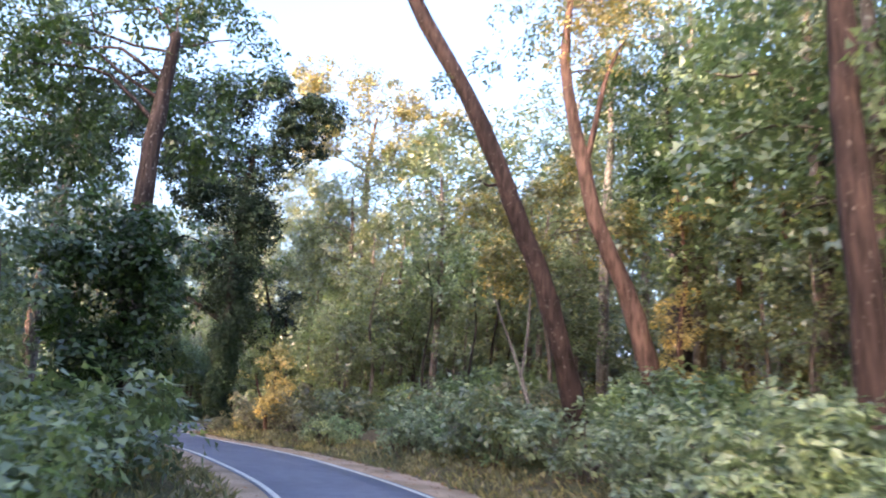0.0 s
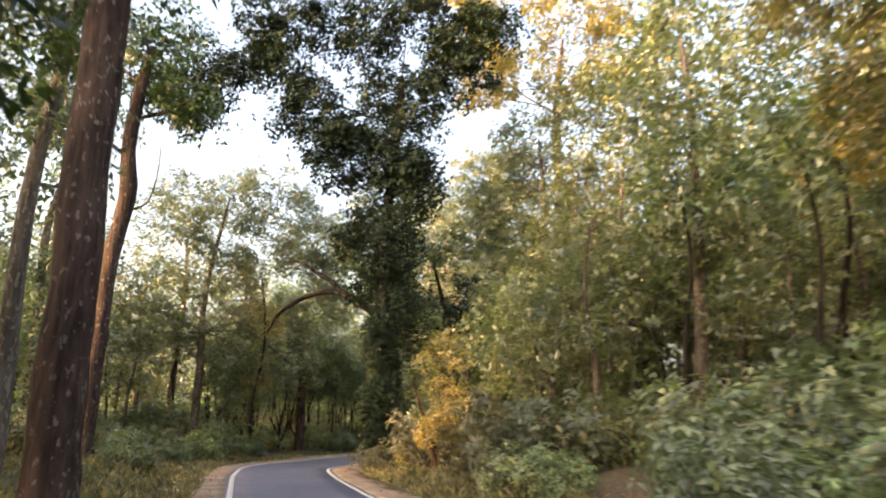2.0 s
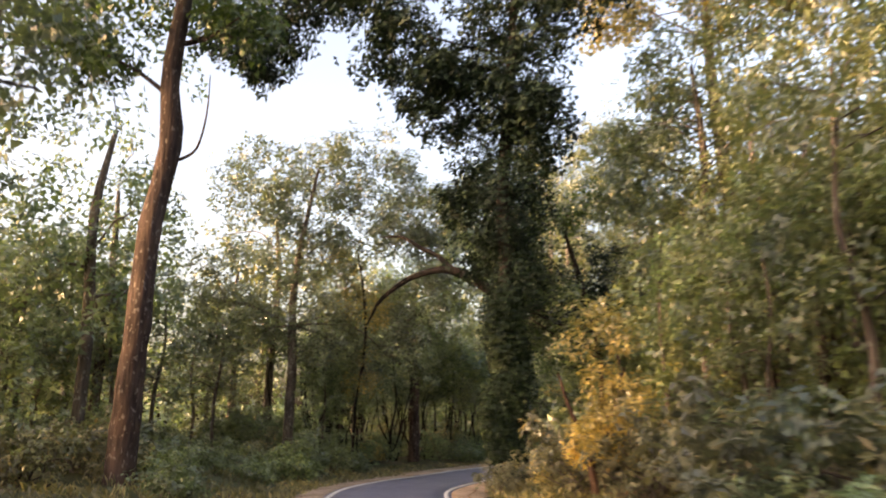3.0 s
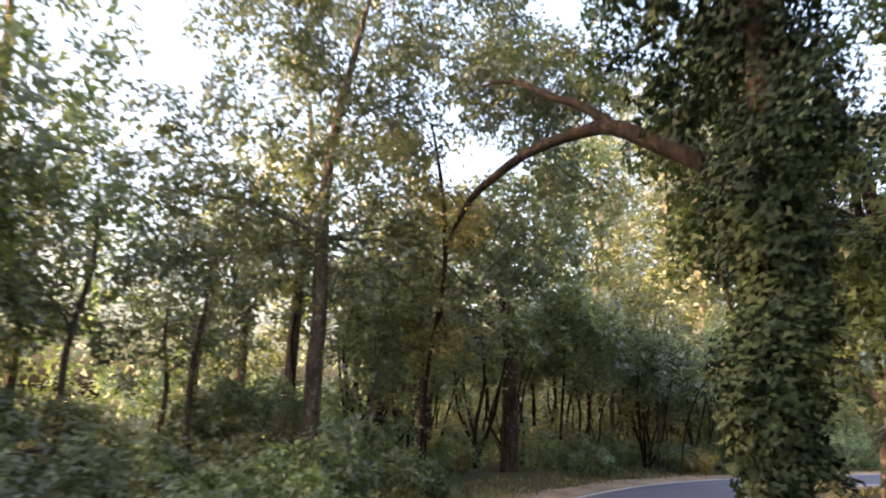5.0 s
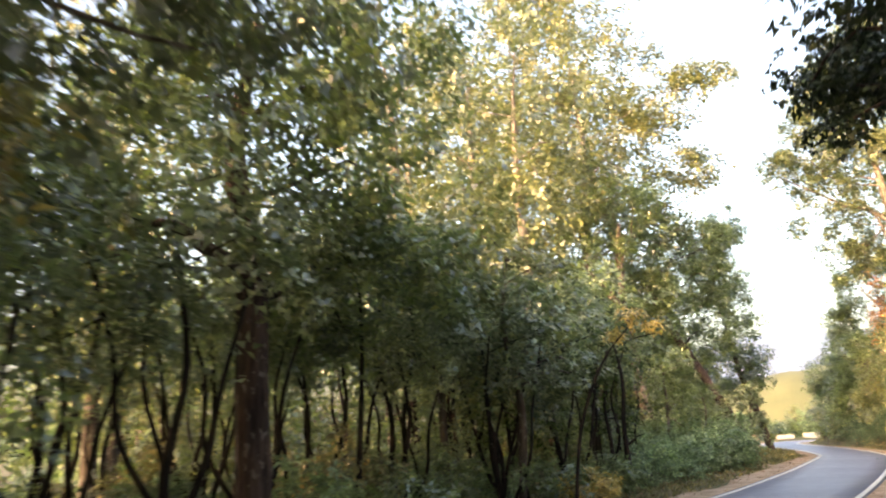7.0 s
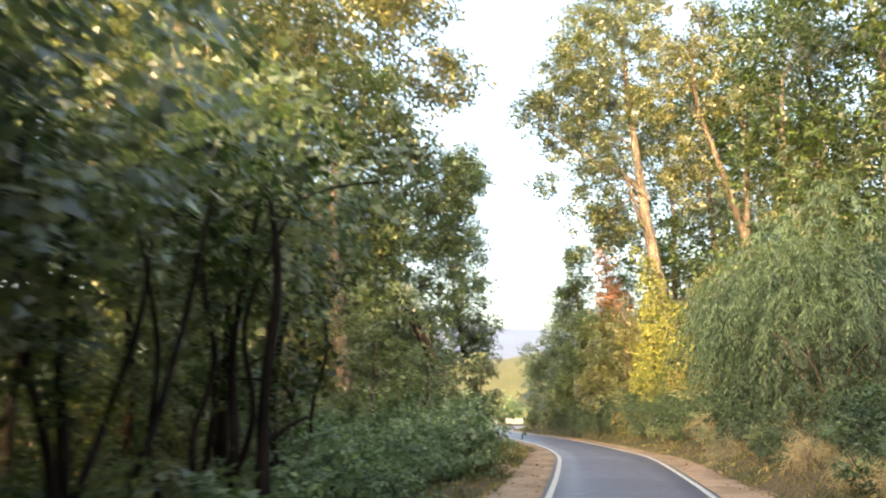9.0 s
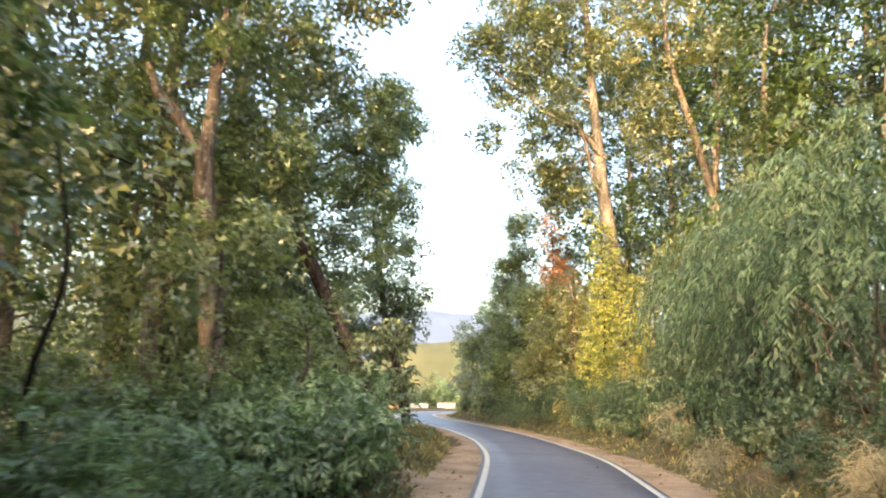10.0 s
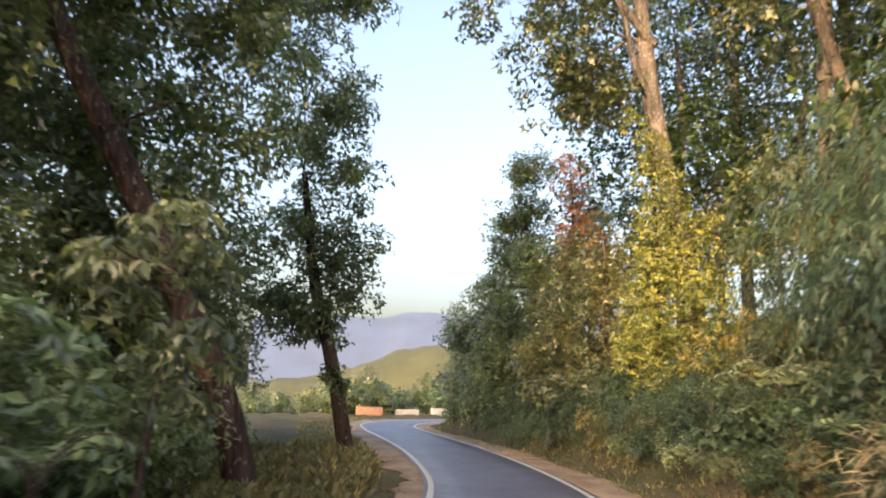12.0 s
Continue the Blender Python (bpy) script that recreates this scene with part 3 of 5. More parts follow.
build_tree(13, "forest_tree", "dark upright forest tree on the bank", [(9.1, 15.8, 2.2), (9.0, 15.85, 5.0), (8.88, 15.9, 8.6), (8.85, 15.93, 12.2), (8.9, 16, 17)], [0.40, 0.36, 0.34, 0.31, 0.2], BARK_BROWN, GREEN,
           [((8.9, 16.4, 15.5), (4.0, 4.0, 3.5))], 40, 110, limbs=5)
# sunlight on these slender trees is put into leaf and bark colour
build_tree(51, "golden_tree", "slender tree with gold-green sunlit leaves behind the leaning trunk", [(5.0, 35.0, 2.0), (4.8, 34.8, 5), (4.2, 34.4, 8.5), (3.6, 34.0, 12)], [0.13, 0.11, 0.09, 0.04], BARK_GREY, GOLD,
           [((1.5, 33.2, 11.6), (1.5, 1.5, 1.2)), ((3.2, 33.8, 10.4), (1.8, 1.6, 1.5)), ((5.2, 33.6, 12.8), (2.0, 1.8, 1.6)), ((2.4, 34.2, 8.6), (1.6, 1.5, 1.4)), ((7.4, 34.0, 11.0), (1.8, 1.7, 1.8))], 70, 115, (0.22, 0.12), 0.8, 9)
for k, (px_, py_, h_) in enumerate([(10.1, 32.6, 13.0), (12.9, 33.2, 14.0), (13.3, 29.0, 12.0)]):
    build_tree(77 + k, "slender_tree", "slender reddish tree with gold sunlit leaves on the bank", [(px_ + 0.4, py_, ground_z(px_, py_) - 0.1), (px_, py_, 5.5), (px_ + 0.3 - 0.2 * k, py_, 9.0), (px_, py_ + 0.2, h_)], [0.17, 0.15, 0.12, 0.05], BARK_SUN_RED, YELLOW if k == 0 else GOLD,
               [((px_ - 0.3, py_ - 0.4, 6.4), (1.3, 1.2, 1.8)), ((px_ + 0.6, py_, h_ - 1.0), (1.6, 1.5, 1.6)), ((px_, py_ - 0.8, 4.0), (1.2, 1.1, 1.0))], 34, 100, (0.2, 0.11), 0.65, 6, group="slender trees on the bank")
# the two tall trunks on the left verge
build_tree(14, "tall_tree", "tall dark brown tree with lichen-spotted bark on the verge", [(-12.0, 28.46, 0.3), (-12.09, 28.4, 2.3), (-12.1, 28.4, 4.3), (-12.16, 28.35, 7.45), (-12.18, 28.33, 9.93), (-12.15, 28.35, 12.44), (-11.9, 28.5, 17)],
           [0.50, 0.44, 0.42, 0.39, 0.37, 0.34, 0.2], BARK, DEEP, [((-13.4, 29.4, 16.2), (5.2, 4.6, 4.2)), ((-10.4, 29.6, 12.6), (1.5, 1.5, 1.2)), ((-16.8, 29.4, 15.0), (2.4, 2.2, 2.4)), ((-16.2, 29.2, 11.6), (2.6, 2.4, 2.0)), ((-13.6, 30.2, 20.4), (4.4, 4.0, 2.4)), ((-19.0, 30.0, 18.0), (3.0, 2.8, 3.0))], 130, 110, (0.30, 0.17), limbs=8)
build_tree(15, "tall_tree", "tall slender brown tree lit orange by low sun", [(-23.72, 42.6, 0.7), (-23.74, 42.6, 2.68), (-23.72, 42.62, 5.24), (-23.66, 42.65, 8.43), (-23.4, 42.85, 11.03), (-23.55, 42.7, 13.95), (-23.2, 42.9, 18)],
           [0.46, 0.41, 0.38, 0.35, 0.34, 0.31, 0.2], BARK, DEEP, [((-24.6, 42.0, 17.8), (4.8, 4.4, 2.6)), ((-26.2, 41.2, 14.6), (1.8, 1.6, 1.2)), ((-21.8, 43.6, 15.4), (1.2, 1.2, 0.8))], 60, 110, (0.30, 0.17), limbs=7,
           forks=[([(-23.1, 43.0, 10.6), (-22.6, 43.2, 11.0), (-22.4, 43.3, 12.2), (-22.4, 43.3, 13.6)], [0.06, 0.04, 0.03, 0.012])])
# dense small tree close by the left verge
build_tree(16, "small_tree", "dense dark-green small tree standing on the verge", [(-9.1, 21.5, 0.3), (-9.0, 21.4, 2.2), (-9.2, 21.5, 4.4), (-9.0, 21.3, 6.6)], [0.16, 0.14, 0.11, 0.05], BARK_DARK, DEEP,
           [((-8.6, 21.4, 5.9), (1.8, 1.8, 1.9)), ((-9.2, 21.0, 3.2), (1.5, 1.5, 1.2)), ((-10.2, 20.9, 5.4), (1.7, 1.7, 2.2))], 70, 120, (0.25, 0.14), clump=0.78, limbs=9)

# the ivy-clad tree at the bend and its arching bough
IVY_COLUMN = [((-16.4 + (0.2 if z < 7 else 0.5) * math.sin(z * 1.7), (55.45 if z < 7 else 55.8) + (0.25 if z < 7 else 0.5) * math.cos(z * 1.3), z), (0.95 + 1.2 * min(1.0, max(0.0, (z - 6.0) / 7.0))) * (1 + 0.15 * math.sin(z * 2.3))) for z in [*np.arange(0.8, 6.0, 0.27), *np.arange(6.0, 18.5, 0.45)]]
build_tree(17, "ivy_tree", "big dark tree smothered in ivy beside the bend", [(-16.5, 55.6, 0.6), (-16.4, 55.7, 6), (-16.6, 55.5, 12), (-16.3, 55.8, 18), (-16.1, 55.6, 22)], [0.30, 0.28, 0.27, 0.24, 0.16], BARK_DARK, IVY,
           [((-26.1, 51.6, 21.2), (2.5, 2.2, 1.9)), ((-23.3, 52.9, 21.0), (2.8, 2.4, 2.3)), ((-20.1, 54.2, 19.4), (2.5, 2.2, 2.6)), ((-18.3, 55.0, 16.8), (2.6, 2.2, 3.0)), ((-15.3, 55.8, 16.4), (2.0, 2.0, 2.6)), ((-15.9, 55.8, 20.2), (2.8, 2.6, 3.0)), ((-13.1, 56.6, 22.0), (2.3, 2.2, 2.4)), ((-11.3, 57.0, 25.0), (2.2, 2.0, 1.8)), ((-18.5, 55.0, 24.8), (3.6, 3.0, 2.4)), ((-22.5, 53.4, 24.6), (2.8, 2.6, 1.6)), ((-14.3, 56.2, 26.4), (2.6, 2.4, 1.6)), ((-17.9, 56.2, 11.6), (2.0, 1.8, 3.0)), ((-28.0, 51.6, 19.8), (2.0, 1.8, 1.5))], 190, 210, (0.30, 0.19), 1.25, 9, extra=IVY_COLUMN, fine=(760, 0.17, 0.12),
           forks=[([(-16.5, 56.0, 6.4), (-17.1, 57.7, 7.5), (-18.03, 58.52, 8.4), (-19.16, 58.62, 9.1), (-20.38, 58.6, 9.76), (-21.56, 58.91, 9.87), (-23.0, 59.26, 9.67), (-24.27, 59.59, 9.15), (-25.19, 59.81, 8.55), (-25.95, 60.05, 7.5)], [0.34, 0.30, 0.26, 0.24, 0.23, 0.17, 0.15, 0.13, 0.10, 0.04]),
                  ([(-20.4, 58.6, 9.8), (-21.27, 58.79, 10.56), (-22.37, 58.96, 11.16), (-23.53, 59.04, 11.83), (-24.6, 59.1, 11.9)], [0.16, 0.13, 0.11, 0.08, 0.03])])
build_tree(18, "slender_tree", "slender tree with yellowing leaf tips under the bough", [(-27.4, 61.5, 0.2), (-27.2, 61.3, 3.5), (-26.6, 61.0, 6.4), (-26.9, 61.2, 9.2), (-27.6, 61.4, 12)], [0.06, 0.065, 0.08, 0.07, 0.03], BARK_DARK, GOLD,
           [((-27.0, 61.0, 9.3), (1.6, 1.4, 0.9)), ((-26.4, 60.6, 8.0), (1.3, 1.2, 0.8)), ((-29.4, 62.4, 11.4), (1.6, 1.6, 1.2)), ((-27.0, 61.2, 5.0), (1.4, 1.3, 1.2))], 30, 100, (0.22, 0.11), 0.75, limbs=5)
build_tree(34, "domed_tree", "grey-green tree with a rounded crown beside the bend", [(-29.6, 58.6, 0.0), (-29.5, 58.5, 5), (-29.9, 58.8, 10), (-29.3, 59.6, 16.5)], [0.28, 0.24, 0.18, 0.07], BARK_GREY, SAGE_DARK,
           [((-23.0, 63.0, 13.6), (2.2, 2.0, 1.6)), ((-25.4, 61.6, 13.0), (2.0, 1.9, 1.6)), ((-29.4, 60.4, 16.6), (3.0, 2.8, 2.8)), ((-31.0, 57.0, 14.6), (2.8, 2.6, 2.8)), ((-27.8, 63.6, 16.8), (3.0, 2.8, 3.0)), ((-25.6, 65.0, 14.6), (2.8, 2.8, 3.0)), ((-29.0, 60.0, 12.0), (3.2, 3.0, 2.6)), ((-25.2, 64.6, 9.6), (2.6, 2.6, 2.4)), ((-29.2, 59.0, 8.0), (3.2, 3.0, 2.8)), ((-32.0, 56.4, 8.0), (2.4, 2.4, 2.6)), ((-26.4, 62.4, 7.4), (2.4, 2.6, 2.4))], 310, 105, (0.25, 0.14), 1.05, 14,
           extra=[((-31.1, 52.9, 9.9), 0.8), ((-30.6, 53.8, 9.5), 0.9), ((-29.8, 54.3, 10.5), 0.9), ((-29.3, 55.3, 9.9), 0.8), ((-31.2, 53.6, 9.0), 0.7), ((-30.2, 54.6, 10.9), 0.9), ((-31.9, 54.2, 10.4), 0.9), ((-29.4, 56.2, 11.0), 0.9), ((-30.9, 55.4, 10.2), 0.8)])
build_tree(35, "forest_tree", "tall grey-green tree behind the ivy-clad one", [(-9.0, 62.0, 2.6), (-9.1, 62, 9), (-8.7, 62.2, 15), (-9.0, 62, 20)], [0.32, 0.27, 0.2, 0.08], BARK_GREY, OLIVE,
           [((-12.4, 63.0, 15.6), (2.6, 2.4, 3.0)), ((-10.8, 64.8, 19.0), (2.6, 2.6, 2.6)), ((-9.0, 62, 19.6), (3.4, 3.0, 4.0)), ((-6.2, 62.6, 16.0), (3.0, 2.6, 3.2)), ((-11.4, 61.6, 14.4), (2.6, 2.4, 3.2)), ((-8.2, 62.0, 11.0), (3.2, 2.8, 2.8)), ((-3.2, 61.4, 17.6), (2.8, 2.6, 3.4))], 160, 100, (0.31, 0.17), 1.1, 10)
# crown's sunlit gold is painted into its leaves
build_tree(19, "golden_tree", "tall airy tree with golden sunlit crown", [(-7.4, 66, 3), (-7.6, 66, 10), (-8.2, 65.8, 18), (-8.4, 66, 24), (-8.0, 66, 29)], [0.5, 0.42, 0.34, 0.24, 0.10], BARK_GREY, GOLD,
           [((-9.5, 66, 30.5), (8.0, 5.5, 3.2)), ((-2.8, 67, 28.0), (3.8, 3.4, 3.0)), ((-12.6, 66, 26.5), (3.6, 3.2, 2.2)), ((-6.0, 66, 25.0), (4.0, 3.6, 2.0))], 110, 110, (0.38, 0.21), 1.15, 14)

# beyond the bend: dark trunk with a knot, and its domed crown
build_tree(20, "knotted_tree", "dark tree with a knotted trunk and dense crown", [(-28.7, 71.3, -0.4), (-28.75, 71.3, 2.6), (-28.9, 71.4, 5.9), (-29.3, 71.3, 8.5), (-29.0, 71.8, 12)], [0.40, 0.36, 0.34, 0.24, 0.12], BARK, GREEN,
           [((-26.6, 73.2, 11.6), (2.6, 2.6, 4.4)), ((-30.2, 72.2, 10.6), (3.6, 3.2, 3.2)), ((-27.6, 74.6, 6.2), (3.2, 2.0, 2.2))], 96, 140, (0.28, 0.16), 1.0, 8,
           extra=[((-27.4, 71.9, 8.3), 1.0), ((-26.6, 72.4, 9.0), 1.1), ((-27.9, 72.0, 9.3), 1.0), ((-26.9, 72.8, 7.6), 1.0), ((-28.1, 72.6, 7.3), 0.9), ((-27.0, 72.2, 10.2), 1.1), ((-28.3, 71.6, 10.4), 1.0), ((-27.6, 73.0, 9.9), 1.2), ((-29.6, 71.9, 8.9), 0.9), ((-30.3, 71.6, 10.2), 1.0)],
           forks=[([(-29.0, 71.4, 5.8), (-29.8, 71.0, 6.4), (-30.5, 70.7, 6.9), (-31.1, 70.5, 6.7), (-31.4, 70.4, 6.1)], [0.20, 0.15, 0.12, 0.09, 0.04])])
build_tree(21, "tall_tree", "tall tree with pale sunlit crown beyond the road", [(-22.4, 117, -2), (-22.3, 117, 8), (-22.6, 117.2, 16), (-22.0, 117, 24), (-22.6, 117, 33)], [0.5, 0.42, 0.34, 0.24, 0.1], BARK_PALE, PALEGOLD,
           [((-27.0, 117, 29.0), (7.0, 4.6, 4.6)), ((-34.0, 116, 34.0), (5.0, 4.0, 5.0)), ((-14.2, 119.0, 22.6), (3.0, 2.8, 2.0)), ((-16.6, 119.0, 18.4), (2.8, 2.6, 2.2)), ((-19.0, 118.0, 31.5), (5.6, 4.0, 4.2)), ((-25, 116, 37), (6, 4, 4)), ((-21.6, 118, 23.4), (5.0, 3.6, 4.0)), ((-12.6, 117.6, 30.0), (3.4, 3.0, 1.8)), ((-30.0, 117, 23.5), (4.4, 3.6, 3.6)), ((-17.0, 118, 26.8), (3.6, 3.0, 2.6))], 300, 90, (0.42, 0.23), 1.3, 16)
build_tree(22, "forked_tree", "grey-brown tree forking high above the shrubs", [(-19.0, 111.95, -0.6), (-19.74, 111.81, 5.55), (-20.05, 111.76, 8.09), (-20.4, 111.7, 10.89)], [0.50, 0.43, 0.42, 0.36], BARK_GREY, GREEN,
           [((-20.8, 112.4, 17.0), (5.0, 4.4, 3.6)), ((-17.6, 113.6, 12.0), (2.6, 2.2, 3.4)), ((-23.4, 113.5, 11.5), (2.6, 2.4, 4.0)), ((-19.0, 113.6, 8.0), (2.8, 2.2, 2.4))], 130, 115, (0.30, 0.17), 1.05, 5,
           forks=[([(-20.35, 111.7, 10.6), (-21.47, 111.49, 12.22), (-22.2, 111.32, 13.0), (-22.63, 111.2, 14.05)], [0.30, 0.25, 0.2, 0.12]), ([(-20.35, 111.7, 10.6), (-20.21, 111.74, 12.71), (-20.17, 111.74, 14.76), (-20.0, 111.8, 17)], [0.30, 0.27, 0.22, 0.12])])
build_tree(23, "leaning_tree", "reddish leaning tree at the shrubs' edge", [(-11.8, 119.7, -0.3), (-12.5, 119.55, 2.0), (-13.7, 119.4, 4.4), (-15.0, 119.2, 6.9), (-17.1, 118.8, 10.8), (-18.0, 118.8, 13.5)], [0.42, 0.38, 0.35, 0.33, 0.28, 0.2], BARK, GREEN,
           [((-15.0, 120.8, 15.0), (4.4, 3.8, 3.6)), ((-12.6, 121.4, 11.0), (1.9, 2.2, 3.6)), ((-16.0, 121.6, 8.0), (3.0, 2.2, 3.6)), ((-18.6, 121.0, 13.0), (3.2, 2.6, 3.6)), ((-12.8, 121.6, 17.0), (2.6, 2.6, 3.0))], 170, 115, (0.28, 0.16), 1.0, 8)
build_tree(24, "leaning_tree", "leaning dark tree by the road's outer edge", [(-8.1, 131.5, -0.5), (-8.67, 131.62, 2.38), (-9.44, 131.67, 5.17), (-9.93, 131.69, 7.08), (-10.6, 132, 11.5)], [0.36, 0.30, 0.27, 0.24, 0.12], BARK, GREEN,
           [((-9.2, 132.2, 12.0), (2.3, 2.4, 4.4)), ((-11.4, 132.4, 7.6), (2.8, 2.4, 3.0)), ((-8.8, 131.9, 7.4), (1.5, 1.5, 2.2)), ((-9.8, 131.8, 5.4), (1.6, 1.6, 1.4)), ((-11.0, 133, 16.5), (3.0, 2.8, 3.6)), ((-9.6, 132.4, 20.5), (2.4, 2.4, 2.2))], 170, 120, (0.28, 0.16), 0.95, 8, extra=[((-8.9, 131.5, 2.9), 0.45), ((-8.6, 131.4, 2.4), 0.4)])
build_tree(36, "young_tree", "young tree with large grey-green drooping leaves", [(-13.0, 111.4, -0.4), (-12.9, 111.5, 1.6), (-12.7, 111.6, 3.2), (-12.5, 111.6, 4.6)], [0.07, 0.06, 0.045, 0.02], BARK_GREY, SAGE,
           [((-12.6, 111.6, 4.2), (0.9, 0.9, 0.7)), ((-13.4, 111.4, 3.6), (0.8, 0.8, 0.7)), ((-12.6, 111.4, 2.4), (0.9, 0.9, 0.8))], 20, 42, (0.30, 0.115), 0.5, 8, droop=0.7, corners=4)
build_tree(37, "thicket_tree", "spreading green thicket tree on the slope", [(3.2, 137.6, 4.4), (3.1, 137.6, 6.0), (2.8, 137.7, 7.5), (2.4, 137.6, 9)], [0.16, 0.14, 0.10, 0.04], BARK_GREY, GREEN,
           [((2.2, 137.6, 9.4), (1.8, 1.7, 1.9)), ((1.2, 138.2, 7.2), (1.9, 1.8, 1.9)), ((4.6, 137.2, 7.4), (2.4, 2.0, 2.2)), ((0.4, 138.6, 5.2), (1.7, 1.6, 1.6)), ((2.6, 136.6, 5.4), (2.2, 2.0, 2.0)), ((-0.2, 137.4, 3.0), (1.4, 1.5, 1.6))], 130, 100, (0.24, 0.13), 0.8, 10)
build_tree(38, "thicket_tree", "olive and yellowing thicket tree on the slope", [(3.4, 131.6, 4.0), (3.3, 131.6, 6), (3.5, 131.7, 8), (3.2, 131.5, 10)], [0.15, 0.13, 0.10, 0.04], BARK_GREY, PALEGOLD,
           [((3.4, 131.6, 8.8), (1.7, 1.6, 1.7)), ((2.0, 131.8, 6.2), (1.8, 1.7, 1.9)), ((4.4, 131.2, 6.6), (1.9, 1.8, 1.9)), ((0.8, 132.0, 3.8), (1.6, 1.6, 1.6)), ((2.6, 131.0, 3.6), (1.6, 1.6, 1.5))], 84, 100, (0.22, 0.11), 0.75, 8)
# right bank at the end: pale tree, its neighbour and the vines
build_tree(25, "pale_tree", "tall pale-barked tree above the vine-covered bank", [(6.6, 129.3, 4.5), (6.31, 129.46, 7.89), (5.98, 129.65, 10.1), (5.56, 129.89, 12.92), (5.06, 130.16, 16.85), (4.87, 130.26, 19.48), (4.7, 130.35, 21.27), (4.2, 130.4, 27), (3.8, 130.6, 35)], [0.55, 0.50, 0.48, 0.45, 0.42, 0.38, 0.34, 0.26, 0.1], BARK_PALE, OLIVE,
           [((-0.4, 130.0, 21.0), (3.8, 3.4, 5.4)), ((5.0, 131.4, 26.0), (4.6, 3.6, 4.0)), ((-2.4, 129.0, 26.0), (4.0, 2.6, 3.0)), ((2.4, 131.2, 16.6), (2.4, 2.2, 2.2)), ((2.6, 130.5, 33.0), (5.0, 4.0, 4.4)), ((5.6, 131.5, 38.0), (4.0, 3.6, 3.4)), ((-0.8, 129.5, 30.0), (3.6, 3.0, 2.6))], 330, 105, (0.34, 0.19), 1.15, 12,
           forks=[([(5.2, 130.0, 18.8), (2.9, 129.4, 20.6), (0.87, 128.9, 21.0), (-0.94, 128.8, 22.2), (-4.4, 129.0, 24.5)], [0.22, 0.17, 0.14, 0.11, 0.04]),
                  ([(5.3, 130.0, 15.5), (4.0, 129.6, 17.6), (3.4, 129.3, 19.5), (2.2, 129.0, 21.5)], [0.18, 0.14, 0.10, 0.04])])
build_tree(26, "forest_tree", "golden-leaved tree high on the bank", [(10.2, 121.9, 4.4), (9.01, 122.29, 13.09), (8.08, 122.81, 17.81), (7.34, 123.27, 21.17), (6.7, 123.67, 24.27), (6.48, 123.71, 28.89)], [0.32, 0.27, 0.23, 0.2, 0.15, 0.08], BARK_GREY, PALEGOLD,
           [((6.48, 123.23, 25.34), (3.7, 3.0, 4.2)), ((5.06, 122.6, 18.62), (1.9, 1.8, 2.6)), ((6.16, 123.79, 30.47), (3.0, 3.0, 2.6))], 84, 110, (0.27, 0.15), 0.9, 8)
# tree overhanging the road past the ivy tree, its shade painted into the leaves
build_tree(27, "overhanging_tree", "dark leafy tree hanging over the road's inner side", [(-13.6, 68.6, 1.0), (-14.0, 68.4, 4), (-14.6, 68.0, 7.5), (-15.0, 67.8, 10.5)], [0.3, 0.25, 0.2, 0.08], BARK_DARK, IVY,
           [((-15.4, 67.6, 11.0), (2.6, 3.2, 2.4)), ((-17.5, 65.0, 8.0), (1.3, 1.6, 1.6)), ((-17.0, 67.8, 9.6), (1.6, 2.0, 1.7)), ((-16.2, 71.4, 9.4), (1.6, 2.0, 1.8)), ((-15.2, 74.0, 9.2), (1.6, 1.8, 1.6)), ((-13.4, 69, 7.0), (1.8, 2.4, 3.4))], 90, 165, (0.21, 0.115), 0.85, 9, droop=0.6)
build_tree(50, "overhanging_tree", "green leafy tree reaching over the bough", [(-13.6, 62.4, 1.6), (-14.0, 62.3, 5), (-14.8, 62.0, 9), (-15.6, 61.8, 12)], [0.26, 0.22, 0.17, 0.07], BARK_DARK, DEEP,
           [((-18.4, 60.6, 11.6), (2.0, 1.8, 1.6)), ((-16.4, 61.0, 9.8), (1.9, 1.8, 1.9)), ((-17.6, 61.6, 7.0), (1.7, 1.6, 1.7)), ((-15.4, 61.6, 6.0), (1.6, 1.6, 2.0)), ((-16.0, 61.8, 13.0), (2.4, 2.0, 1.8)), ((-20.4, 61.4, 13.4), (2.0, 1.8, 1.5)), ((-19.0, 63.4, 10.2), (1.5, 1.5, 1.1)), ((-18.7, 65.1, 9.0), (1.4, 1.5, 1.1)), ((-20.0, 64.8, 11.4), (1.6, 1.6, 1.1))], 124, 120, (0.24, 0.13), 0.9, 9, droop=0.4)
# dark bare stem close by the road
build_tree(29, "dark_sapling", "dark crooked sapling close by the road", [(-21.29, 85.47, 1.33), (-21.31, 85.46, 2.01), (-21.29, 85.47, 2.75), (-21.2, 85.49, 3.65), (-21.26, 85.48, 4.58), (-21.45, 85.42, 5.51)], [0.10, 0.09, 0.08, 0.07, 0.05, 0.03], BARK_DARK, DEEP, limbs=0, forks=[([(-21.29, 85.47, 1.64), (-21.07, 85.53, 1.8), (-20.88, 85.58, 1.94), (-20.61, 85.64, 2.04)], [0.05, 0.04, 0.03, 0.012])],
           extra=[((-22.0, 85.2, 4.4), 0.7), ((-21.4, 85.9, 5.2), 0.8), ((-22.4, 85.6, 5.8), 0.8), ((-20.9, 86.1, 6.2), 0.7), ((-21.8, 86.4, 3.9), 0.6)])
